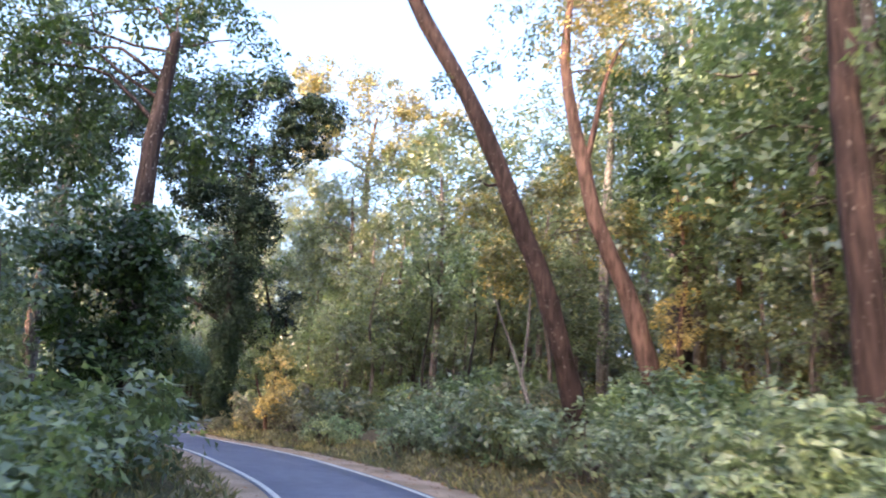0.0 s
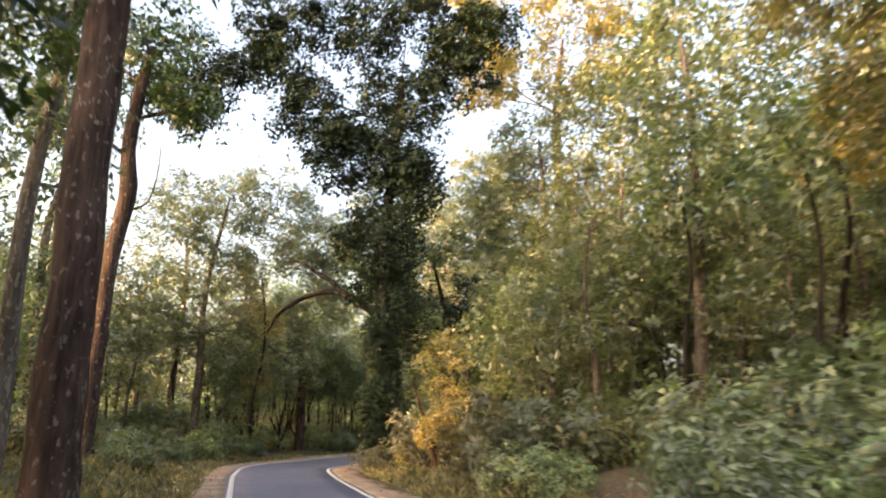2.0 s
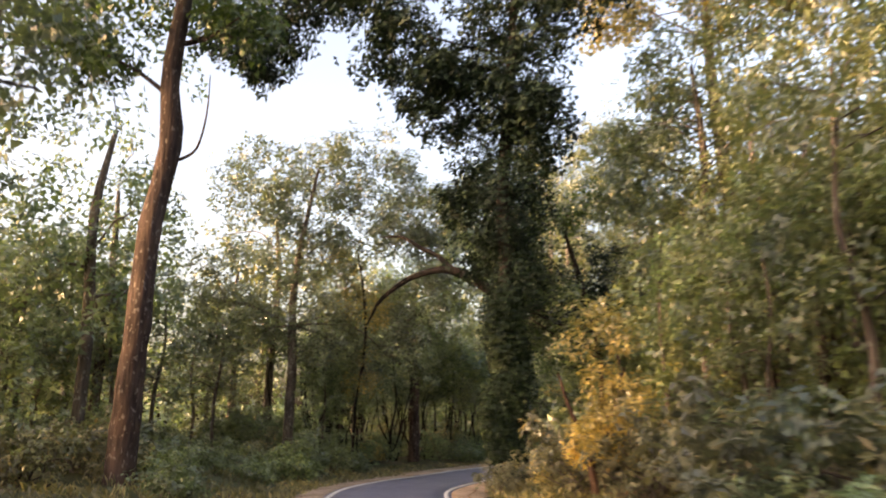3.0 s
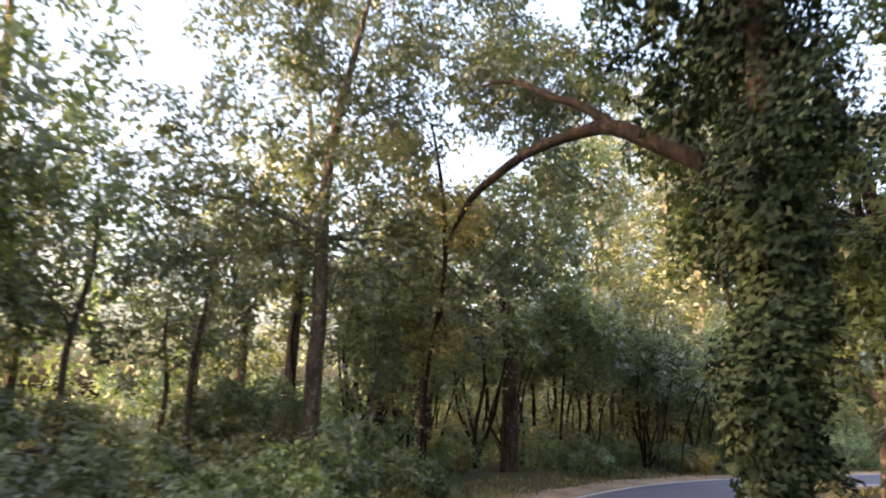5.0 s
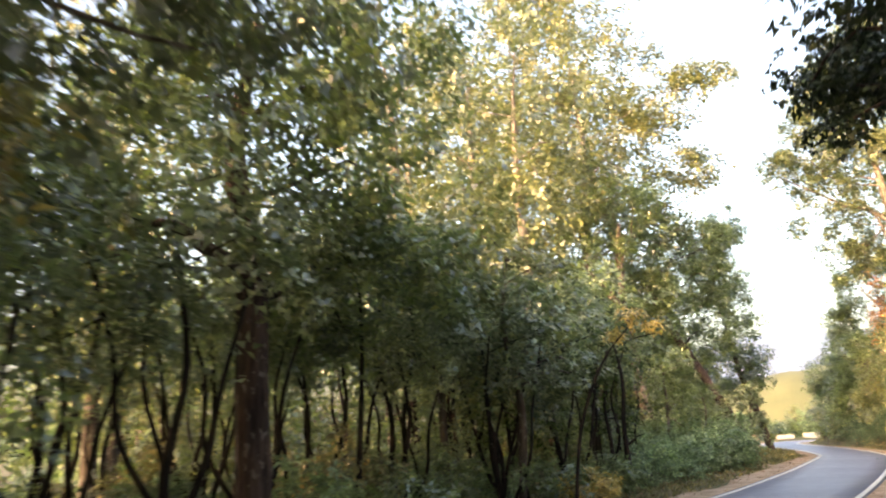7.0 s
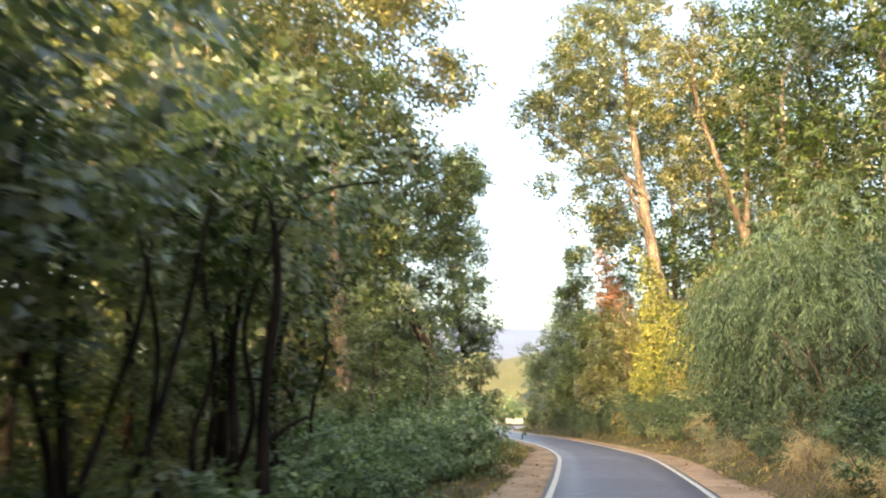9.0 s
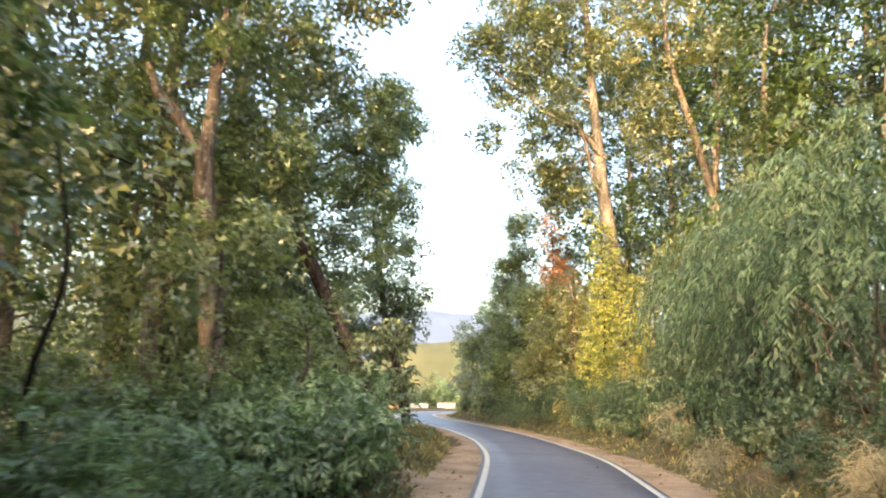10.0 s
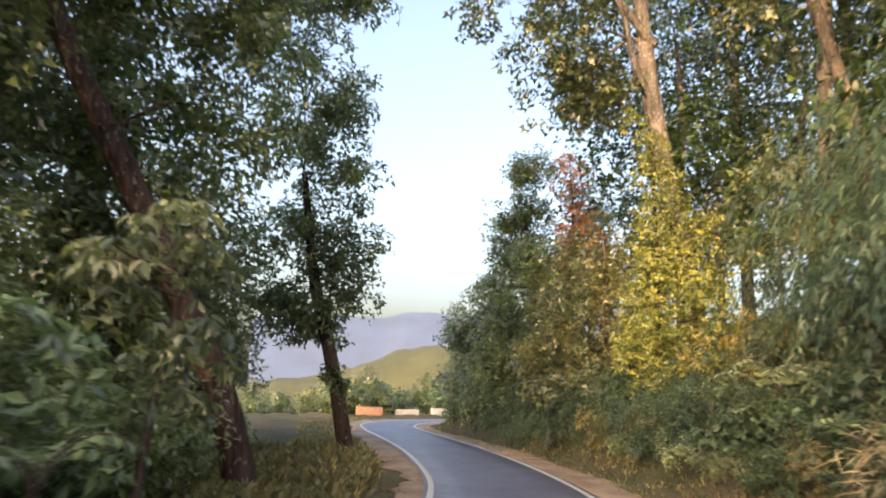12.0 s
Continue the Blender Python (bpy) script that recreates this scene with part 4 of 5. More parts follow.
build_tree(54, "yellow_leaved_sapling", "slim leaning sapling with a tuft of yellow leaves", [(-22.8, 77.6, ground_z(-22.8, 77.6)), (-22.5, 77.5, 2.2), (-21.8, 77.3, 3.9), (-20.95, 77.2, 4.9)], [0.05, 0.045, 0.035, 0.015], BARK_DARK, YELLOW, limbs=0,
           extra=[((-20.72, 77.15, 5.0), 0.34), ((-21.05, 77.2, 5.12), 0.30), ((-20.4, 77.1, 4.8), 0.26), ((-21.4, 77.2, 4.62), 0.28)], per=85, leaf=(0.16, 0.08))
# forked pale sapling in front of the leaning tree
build_tree(28, "forked_sapling", "bare pale forked sapling on the bank", [(3.5, 27.9, 1.0), (3.21, 27.93, 2.67), (2.9, 27.97, 3.77)], [0.10, 0.085, 0.08], BARK_PALE, OLIVE, forks=[([(2.92, 27.97, 3.7), (2.39, 28.01, 5.1), (2.04, 28.03, 5.92), (1.7, 28.1, 7.0)], [0.06, 0.05, 0.04, 0.015]), ([(2.9, 27.97, 3.7), (3.06, 27.95, 5.13), (3.13, 27.94, 6.41), (3.1, 28, 7.6)], [0.06, 0.05, 0.04, 0.015])], limbs=0)
for k, (px_, py_, h_) in enumerate([(-4.2, 51.1, 9.5), (-3.5, 51.2, 9.6), (-3.0, 51.9, 8.6)]):
    build_tree(70 + k, "pale_sapling", "slim pale-barked sapling among the shrubs", [(px_, py_, ground_z(px_, py_)), (px_ - 0.1, py_, 5.0), (px_ + 0.1 + 0.15 * k, py_, 7.0), (px_ + 0.4 * k - 0.2, py_, h_)], [0.14, 0.12, 0.10, 0.04], BARK_PALE, OLIVE, limbs=0, group="pale saplings on the bank")


def vine_mass(seed, name, label, columns, material, per=150, leaf=(0.22, 0.11), droop=0.5, taper=0.5):
    """Vines hung over something upright: clumps along columns (x, y, low, high, radius)."""
    rng = np.random.default_rng(seed)
    spots, sizes = [], []
    x0, y0, z0 = columns[0][:3]
    for x, y, low, high, r in columns:
        for z in np.arange(low, high, r * 0.55):
            f = (z - low) / (high - low)
            rr = r * (1.1 - taper * f)
            spots.append((x - x0 + rng.normal() * 0.3, y - y0 + rng.normal() * 0.3, z - z0))
            sizes.append(rr * (0.8 + 0.4 * rng.random()))
    t = root_at(name, x0, y0, z0, label, "vine")
    bark_part(t, "stem", [(0, 0, -0.6), (0.2, 0.1, (columns[0][3] - z0) * 0.5), (-0.1, 0.1, columns[0][3] - z0)], [0.14, 0.10, 0.03], BARK, rng, 7)
    part_of(t, "foliage", leaf_mesh("foliage", [leaves(rng, spots, sizes, per, leaf[0], leaf[1], droop, 0.5, 0.3, 0.95)], material))
    return t


vine_mass(31, "vine_tower", "bright yellow-green vines climbing a tree", [(3.6, 127.3, 2.4, 14.2, 1.2), (4.6, 127.2, 2.6, 11.5, 1.3), (2.9, 127.2, 1.8, 8.4, 1.2), (5.8, 126.6, 3.4, 9.2, 1.5), (4.2, 126.2, 2.4, 7.2, 1.5), (2.6, 125.8, 2.0, 5.0, 1.2), (5.2, 125.8, 2.8, 6.8, 1.3)], VINE, 260, (0.17, 0.09))
vine_mass(32, "dead_vine", "rust-red withered vines on a stump", [(7.0, 144.6, 8.6, 17.8, 1.1), (7.7, 144.4, 8.6, 14.0, 1.5), (6.6, 144.2, 8.6, 12.4, 1.4), (8.5, 144.4, 9.0, 12.6, 1.3)], RUST, 150, (0.26, 0.13), 0.5, 0.15)
build_tree(33, "creeper_stump", "broken stump wrapped in dark green creeper", [(5.0, 146.4, 5.0), (5.0, 146.4, 8), (4.9, 146.4, 10), (4.8, 146.5, 12)], [0.4, 0.34, 0.3, 0.2], BARK_DARK, GREEN,
           [((4.9, 146.3, 17.2), (1.9, 1.7, 1.7)), ((5.0, 146.2, 14.0), (2.0, 1.7, 2.4)), ((3.4, 146.4, 12.6), (1.6, 1.5, 2.0)), ((3.9, 146.6, 11.2), (1.7, 1.5, 2.0)), ((5.6, 145.8, 10.6), (2.2, 1.6, 2.2)), ((2.2, 146.6, 8.2), (1.8, 1.6, 1.8)), ((0.6, 146.8, 6.0), (1.6, 1.6, 1.5)), ((9.6, 147.2, 15.0), (1.6, 1.6, 2.4)), ((9.0, 146.6, 11.0), (2.0, 1.6, 2.4))], 220, 90, (0.28, 0.15), 0.9, 5)

def pinnate_plant(seed, x, y, label, fronds, reach, rise, pairs, leaflet, material):
    """A plant of long arching leaves, each with pairs of leaflets along a midrib."""
    rng = np.random.default_rng(seed)
    z = ground_z(x, y)
    t = root_at("pinnate_plant", x, y, z, label, "plant")
    bark_part(t, "stem", [(0, 0, -0.3), (0.03, 0.02, rise * 0.35), (-0.02, 0.03, rise * 0.6)], [0.05, 0.04, 0.03], BARK_GREY, rng, 6)
    for k in range(fronds):
        a = k * 2.4 + rng.normal() * 0.2
        out = np.array([math.cos(a), math.sin(a), 0.0])
        s = np.linspace(0, 1, pairs + 2)[:, None]
        far = reach * (0.8 + 0.4 * rng.random())
        mid = np.array([0, 0, rise * (0.45 + 0.15 * rng.random())]) + out * far * s + np.array([0, 0, 1.0]) * (rise * 0.9 * s - rise * 0.75 * s**2)
        tang = unit(np.gradient(mid, axis=0))
        across = unit(np.cross(tang, (0, 0, 1.0)))
        blocks = []
        for sd in (-1, 1):
            axis = unit(across * sd + tang * 0.35 + np.array([0, 0, -0.25]))[2:]
            p, ln = mid[2:], leaflet * (1.1 - 0.6 * s[2:]) * (0.85 + 0.3 * rng.random((pairs, 1)))
            wide = tang[2:] * ln * 0.17
            blocks.append(np.stack([p, p + axis * ln * 0.45 + wide, p + axis * ln - (0, 0, 0.03), p + axis * ln * 0.45 - wide], 1).reshape(-1, 3))
        leaf = part_of(t, "frond", leaf_mesh("frond", blocks, material))
        v, f = tube(mid[:: max(1, pairs // 4)], np.linspace(0.016, 0.006, len(mid[:: max(1, pairs // 4)])), 4)
        part_of(leaf, "midrib", mesh_from("midrib", v, f, BARK_GREY, True))
    return t


pinnate_plant(91, -0.1, 114.8, "pale green plant with long feathered leaves on the bank", 9, 1.5, 2.6, 9, 0.5, SAGE)
pinnate_plant(92, -1.0, 111.4, "green plant with feathered leaves below the arching bush", 7, 1.0, 1.3, 7, 0.36, FRESH)
pinnate_plant(93, -15.6, 107.2, "broad-leaved pale green plant at the verge's edge", 8, 1.1, 2.4, 5, 0.5, SAGE)
pinnate_plant(94, -13.4, 108.0, "broad-leaved pale green plant at the verge's edge", 7, 0.9, 1.8, 5, 0.42, FRESH)

# ---- repeated forest trees: templates, then copies ----
R = np.random.default_rng(7)
T_BROAD = build_tree(41, "forest_tree", "green broad-leaved forest tree among others", [(0, 0, 0), (0.1, 0.1, 4), (-0.2, 0.2, 8), (0.2, 0, 11)], [0.26, 0.22, 0.17, 0.08], BARK_GREY, GREEN, [((0, 0, 9.4), (3.6, 3.6, 5.4)), ((0.6, 0.4, 5.5), (2.8, 2.8, 2.4))], 46, 105, (0.27, 0.15), 1.1, 6, place=(0, 0, 0))
T_OLIVE = build_tree(42, "forest_tree", "olive-green forest tree with thin crown", [(0, 0, 0), (-0.2, 0.1, 5), (0.2, 0.1, 9), (0, -0.2, 12.3)], [0.24, 0.20, 0.15, 0.07], BARK_GREY, OLIVE, [((0, 0, 11.0), (3.4, 3.4, 5.2)), ((-0.5, 0.3, 6.0), (2.4, 2.4, 2.2))], 38, 95, (0.31, 0.17), 1.1, 7, place=(0, 0, 0))
T_SMALL = build_tree(43, "understorey_tree", "leafy green understorey tree", [(0, 0, 0), (0.1, 0, 2), (-0.1, 0.1, 4), (0.1, 0, 5.4)], [0.10, 0.085, 0.06, 0.03], BARK_GREY, GREEN, [((0, 0, 3.9), (2.3, 2.3, 3.0))], 28, 115, (0.20, 0.105), 0.72, 5, place=(0, 0, 0))
T_SMALL2 = build_tree(44, "understorey_tree", "olive-leaved slender understorey tree", [(0, 0, 0), (-0.1, 0.1, 2.2), (0.15, -0.1, 4.2), (0, 0, 6)], [0.09, 0.08, 0.06, 0.03], BARK_GREY, OLIVE, [((0, 0, 4.3), (2.0, 2.0, 3.4))], 26, 110, (0.20, 0.105), 0.72, 5, place=(0, 0, 0))
T_DEEP = build_tree(48, "understorey_tree", "dark-leaved understorey tree close by the road", [(0, 0, 0), (0.1, 0, 2), (-0.1, 0.1, 4), (0.1, 0, 5.4)], [0.10, 0.085, 0.06, 0.03], BARK_DARK, DEEP, [((0, 0, 4.1), (2.3, 2.3, 3.0))], 28, 130, (0.17, 0.09), 0.72, 5, place=(0, 0, 0))
T_POLE = build_tree(45, "sapling", "thin dark bare-stemmed sapling", [(0, 0, 0), (0.25, 0.1, 2.5), (-0.15, 0.2, 4.6), (0.3, 0, 6.8)], [0.075, 0.065, 0.05, 0.02], BARK_DARK, GREEN, [((0, 0, 6.4), (1.5, 1.5, 2.2))], 12, 70, (0.27, 0.14), 0.8, 4, place=(0, 0, 0))
T_AIRY = build_tree(46, "forest_tree", "tall airy forest tree with grey-green crown", [(0, 0, 0), (0.2, 0.1, 7), (-0.2, 0.2, 12), (0.1, 0, 16.4)], [0.30, 0.25, 0.18, 0.07], BARK_PALE, SAGE_DARK, [((0, 0, 15.5), (3.8, 3.8, 5.2)), ((0.4, -0.5, 9.5), (2.6, 2.6, 2.6))], 42, 105, (0.28, 0.15), 1.05, 8, place=(0, 0, 0))
T_STEM = build_tree(49, "understorey_tree", "crooked many-stemmed tree with a dark leafy top", [(0, 0, 0), (0.3, 0.1, 1.5), (0.1, 0.3, 3.2), (0.5, 0.2, 5.6)], [0.09, 0.08, 0.06, 0.03], BARK_DARK, SAGE, [((0.2, 0, 5.6), (2.5, 2.5, 2.1)), ((-0.8, 0.6, 4.4), (1.6, 1.6, 1.1))], 28, 105, (0.22, 0.12), 0.75, 6, place=(0, 0, 0),
                    forks=[([(0.05, 0, 0.2), (-0.5, 0.3, 1.6), (-0.4, 0.7, 3.0), (-1.1, 0.9, 5.0)], [0.07, 0.06, 0.045, 0.02]), ([(0.1, 0.05, 0.7), (0.8, -0.4, 2.0), (0.7, -0.7, 3.4), (1.4, -0.8, 5.0)], [0.06, 0.05, 0.04, 0.02]), ([(-0.1, -0.1, -0.1), (-0.7, -0.6, 1.4), (-0.5, -1.0, 3.0), (-0.9, -1.2, 4.8)], [0.06, 0.05, 0.04, 0.02])])
# coarse tree for places out of view, added only to block the sun
T_UNSEEN_SHADE = build_tree(47, "forest_tree", "green broad-leaved forest tree among others", [(0, 0, 0), (0.1, 0.1, 4), (-0.2, 0.2, 8), (0.2, 0, 11)], [0.26, 0.22, 0.17, 0.08], BARK_GREY, GREEN, [((0, 0, 10), (3.6, 3.6, 5.4)), ((0.6, 0.4, 5.5), (2.8, 2.8, 2.4))], 64, 40, (0.80, 0.46), 1.3, 4, place=(0, 0, 0))
S_GREEN = build_shrub(51, GREEN, label="dense dark green roadside shrub", per=110, leaf=(0.175, 0.092), corners=3)
S_OLIVE = build_shrub(52, OLIVE, label="olive-green shrub with mixed leaves", per=110, leaf=(0.175, 0.088), corners=3)
S_DUSTY = build_shrub(59, DUSTY, name="bare_stemmed_shrub", label="dusty brown-green shrub with bare stems", clumps=15, per=85, leaf=(0.16, 0.08), stems=9, clump=0.5, bark=BARK_PALE)
S_THICK = build_shrub(60, GREEN, name="tall_shrub", label="tall leafy green shrub on the verge", size=(2.2, 2.2, 1.7), clumps=34, per=135, leaf=(0.15, 0.08), clump=0.7, stems=7, corners=3)
S_SAGE = build_shrub(53, SAGE, label="grey-green shrub with broad leaves", leaf=(0.18, 0.095), per=80, size=(1.6, 1.6, 1.0))
S_FRESH = build_shrub(54, FRESH, label="fresh green leafy roadside shrub", leaf=(0.17, 0.075), per=80)
S_BIG = build_shrub(55, FRESH, label="green shrub with large drooping leaves", leaf=(0.165, 0.072), clumps=18, per=100, droop=0.55, spray=(80, 0.7, 9, 0.17, 0.034, 0.6))
S_FROND = build_shrub(56, FROND, name="frond_bush", label="arching feathery green bush on the bank", size=(2.4, 2.4, 2.0), clumps=12, per=90, leaf=(0.10, 0.03), droop=0.75, clump=0.8, stems=6, spray=(120, 2.0, 32, 0.20, 0.023, 0.7), low=1.7)
S_COOL = build_shrub(61, FROND, name="low_shrub", label="cool dark green low shrub on the bank", size=(1.5, 1.5, 0.9), clumps=16, per=84, leaf=(0.15, 0.075), clump=0.5)
# yellow leaves stand for sun patches on the undergrowth
S_GOLD = build_shrub(57, YELLOW, name="yellow_shrub", label="leafy shrub with low sun painted as yellow leaves", size=(0.9, 0.9, 0.8), clumps=9, per=100, leaf=(0.18, 0.08), clump=0.45)
S_DRY = build_shrub(58, STRAW, name="dry_shrub", label="dry straw-coloured tangle of stems", size=(1.2, 1.2, 0.8), clumps=14, per=120, leaf=(0.5, 0.02), droop=0.5, clump=0.7, stems=9, bark=BARK_PALE)


def scatter(n, u_lo, u_hi, y_lo, y_hi, rng, side=1, gap=1.5):
    """Places along the road between two distances from its middle, kept apart."""
    out = []
    tries = 0
    while len(out) < n and tries < n * 40:
        tries += 1
        i = rng.integers(len(LINE))
        if not y_lo < LINE[i, 1] < y_hi or LINE[i, 0] > 5:
            continue
        u = side * (u_lo + (u_hi - u_lo) * rng.random())
        x, y = LINE[i] + RIGHT[i] * u
        if abs(float(beside([x], [y])[0][0])) < u_lo - 0.3:
            continue
        if all((x - a) ** 2 + (y - b) ** 2 > gap * gap for a, b in out):
            out.append((float(x), float(y)))
    return out


def wood(n, x_lo, x_hi, y_lo, y_hi, rng, ok=lambda x, y: True, gap=3.0):
    """Places in a plot of woodland, kept apart and clear of the road."""
    out, tries = [], 0
    while len(out) < n and tries < n * 60:
        tries += 1
        x, y = rng.uniform(x_lo, x_hi), rng.uniform(y_lo, y_hi)
        if ok(x, y) and abs(float(beside([x], [y])[0][0])) > 7 and all((x - a) ** 2 + (y - b) ** 2 > gap * gap for a, b in out):
            out.append((x, y))
    return out


# right bank, first stretch
plant(S_SAGE, scatter(20, 4.8, 9.5, 8, 30, R, 1, 1.2), R, 0.8, 1.2)
plant(S_FRESH, scatter(9, 4.6, 7.0, 22, 38, R, 1, 1.3), R, 0.5, 0.75)
plant(S_SAGE, scatter(5, 4.4, 6.5, 24, 38, R, 1, 1.5), R, 0.5, 0.7)
plant(S_DUSTY, scatter(26, 5.4, 11, 24, 56, R, 1, 1.3), R, 0.8, 1.4)
plant(S_OLIVE, scatter(14, 6.0, 13, 20, 58, R, 1, 1.5), R, 0.9, 1.5)
plant(S_GREEN, scatter(16, 8.0, 18, 10, 44, R, 1, 1.8), R, 1.0, 1.6)
plant(T_SMALL, scatter(11, 8.5, 17, 38, 62, R, 1, 2.2), R, 0.9, 1.4)
plant(T_SMALL2, scatter(16, 8.5, 22, 36, 62, R, 1, 2.2), R, 0.9, 1.5)
plant(S_DUSTY, [(-12.4, 50.6, 0.9), (-11.6, 49.0, 1.0), (-13.0, 53.2, 0.9), (-8.6, 46.2, 1.0), (-7.4, 44.6, 0.8)], R)
plant(T_SMALL2, [(11.5, 27, 1.1), (13, 20, 1.2), (15, 25, 1.3), (12, 33, 1.3), (1.0, 37, 0.9), (5.5, 36.5, 1.1), (16, 30, 1.4), (18, 22, 1.5), (10.8, 22, 0.9), (6.8, 40, 1.2)], R)
plant(T_POLE, scatter(10, 9.0, 18, 30, 58, R, 1, 1.5), R, 0.8, 1.3)
plant(T_OLIVE, wood(12, -8, 8, 40, 64, R, lambda x, y: x > -0.12 * (y - 22) - 2, 3.2), R, 0.75, 1.05)
plant(T_OLIVE, wood(12, 8, 34, 12, 62, R, lambda x, y: x > 0.30 * y + 3.5), R, 1.0, 1.4)
plant(T_BROAD, wood(12, 9, 38, 4, 56, R, lambda x, y: x > 0.30 * y + 5), R, 1.0, 1.5)
plant(T_AIRY, [(14, 24, 1.3), (16.5, 33, 1.4), (19, 28, 1.45), (12.5, 38, 1.3), (18, 20, 1.3), (24, 36, 1.5), (13, 44, 1.4), (19, 48, 1.5), (9.5, 46, 1.25), (26, 24, 1.5), (22, 42, 1.5), (10, 56, 1.4), (16, 60, 1.4), (13.5, 17, 1.2), (8.5, 52, 1.3)], R)
plant(T_BROAD, [(12.5, 21, 1.5), (15.5, 17, 1.6), (13.5, 27, 1.5), (11.5, 34, 1.3), (18, 26, 1.7)], R)
plant(T_SMALL2, wood(9, 14, 40, 6, 56, R, lambda x, y: x > 0.10 * y + 10, 3.0), R, 1.2, 1.8)
plant(S_DUSTY, [(-15.7, 53.8, 0.7), (-16.3, 56.2, 0.7), (-15.2, 51.4, 0.6)], R)
plant(S_GOLD, [(-3.6, 41.3, 0.9), (-13.6, 52.2, 0.9), (-9.6, 49.8, 0.8)], R)
# shrub whose sunlit look is put into its ochre leaves
build_tree(75, "ochre_shrub", "ochre-leaved tall shrub catching the low sun", [(-10.9, 47.6, 0.5), (-11.0, 47.5, 1.8), (-10.7, 47.6, 3.0), (-10.6, 47.5, 4.2)], [0.12, 0.10, 0.08, 0.03], BARK_SUN_RED, YELLOW,
           [((-10.6, 46.6, 4.9), (1.3, 1.1, 0.7)), ((-10.0, 46.4, 3.2), (1.1, 1.0, 0.9)), ((-10.4, 46.2, 2.0), (1.2, 1.0, 0.9))], 30, 90, (0.24, 0.09), 0.6, 7, category="shrub",
           forks=[([(-10.9, 47.5, 1.6), (-11.4, 47.0, 2.8), (-11.7, 46.8, 3.9)], [0.08, 0.06, 0.03]), ([(-10.8, 47.5, 1.6), (-10.2, 46.9, 2.8), (-9.8, 46.7, 4.0)], [0.08, 0.06, 0.03])])

# left verge and forest, first stretch
plant(S_GREEN, scatter(14, 5.2, 9, 2, 24, R, -1, 1.4), R, 0.8, 1.4)
plant(T_SMALL, [(-8.5, 14.0, 0.8), (-15.5, 21.5, 1.0), (-19, 30, 1.1), (-22, 36, 0.9), (-29.5, 37.5, 0.9), (-32, 44, 1.0), (-36, 51, 1.2)], R)
plant(S_OLIVE, [(-18.5, 36.5, 0.7), (-25, 40.5, 0.9), (-27, 44.5, 1.1), (-28.6, 47.5, 0.9), (-25.5, 46.4, 0.7), (-31, 41, 1.1), (-20, 33, 1.0), (-30.5, 50, 1.0), (-27.5, 53, 0.9), (-33, 45, 1.2)], R)
plant(T_SMALL2, wood(8, -48, -31, 36, 60, R, gap=3.5), R, 0.9, 1.3)
plant(T_OLIVE, [(-38, 49, 0.8), (-40, 40, 0.7), (-34, 36, 0.6), (-48, 36, 0.8), (-42, 57, 0.9)], R)
# those below y 20 are unseen, added to block the low sun
plant(T_BROAD, [(-40, 46, 1.15), (-44, 50, 1.3), (-45, 43, 1.3), (-30.5, 46.5, 1.1), (-34.5, 50.5, 1.0), (-18, 10, 1.2), (-22, 18, 1.3), (-26, 26, 1.1), (-14, 2, 1.2), (-20, -4, 1.3), (-28, 4, 1.3), (-36, 14, 1.3), (-44, 26, 1.2), (-16, 16, 1.1), (-20, 24, 1.1), (-18, 6, 1.6), (-26, 11, 1.6)], R)
# unseen trees behind the start, added to shade the first stretch
plant(T_UNSEEN_SHADE, [(-23, 6, 1.6), (-12, -12, 1.5), (-34, -6, 1.4), (-30, -12, 1.6), (-16, -22, 1.7), (-38, 2, 1.6), (-32, 2, 1.6), (-20, -34, 1.8), (-12, 5, 1.7), (-16, 1, 1.7), (-8, -6, 1.7)], R)
# unseen lower ones, leaving a slot for sun on the right bank
plant(T_UNSEEN_SHADE, [(-20, -8, 1.0), (-26, -16, 1.0), (-13, -5, 0.7), (-8, -1, 0.65), (-18, -14, 0.75), (-24, -24, 0.8)], R)
# tall ones here mostly unseen, added to keep sun off trunk and bough
plant(T_AIRY, [(-35.7, 29.2, 1.55), (-33, 42.5, 1.15), (-36.5, 38.5, 1.2), (-46, 58, 0.8), (-18, 33, 0.9), (-31, 20, 1.35), (-40, 32, 1.45), (-37, 38, 1.35), (-29, 12, 1.35), (-46, 38, 1.4), (-13, 4, 1.3), (-24, 0, 1.4)], R)

# beyond the bend, on the left
plant(T_POLE, scatter(34, 7.0, 15, 62, 94, R, -1, 0.9), R, 0.75, 1.15)
plant(T_STEM, scatter(9, 8.5, 14, 62, 74, R, -1, 1.7), R, 0.9, 1.2)
plant(T_STEM, scatter(12, 6.4, 13, 74, 86, R, -1, 1.7), R, 0.85, 1.15)
plant(T_DEEP, scatter(3, 6.4, 9, 78, 87, R, -1, 2.0), R, 0.9, 1.2)
plant(T_SMALL2, scatter(4, 5.4, 10, 77, 87, R, -1, 2.0), R, 1.1, 1.6)
plant(T_SMALL2, [(-31.5, 65, 1.2), (-34, 58, 1.2), (-38, 62, 1.4)], R)
plant(S_GREEN, scatter(16, 4.8, 9, 44, 84, R, -1, 1.4), R, 0.5, 0.95)
plant(S_THICK, scatter(8, 8, 15, 50, 96, R, -1, 1.6), R, 0.6, 0.9)
plant(S_GREEN, scatter(8, 12, 22, 44, 92, R, -1, 2.0), R, 0.9, 1.5)
plant(S_OLIVE, scatter(8, 12, 24, 40, 92, R, -1, 2.4), R, 1.0, 1.6)
plant(S_DUSTY, scatter(20, 7, 18, 40, 92, R, -1, 1.8), R, 0.7, 1.3)
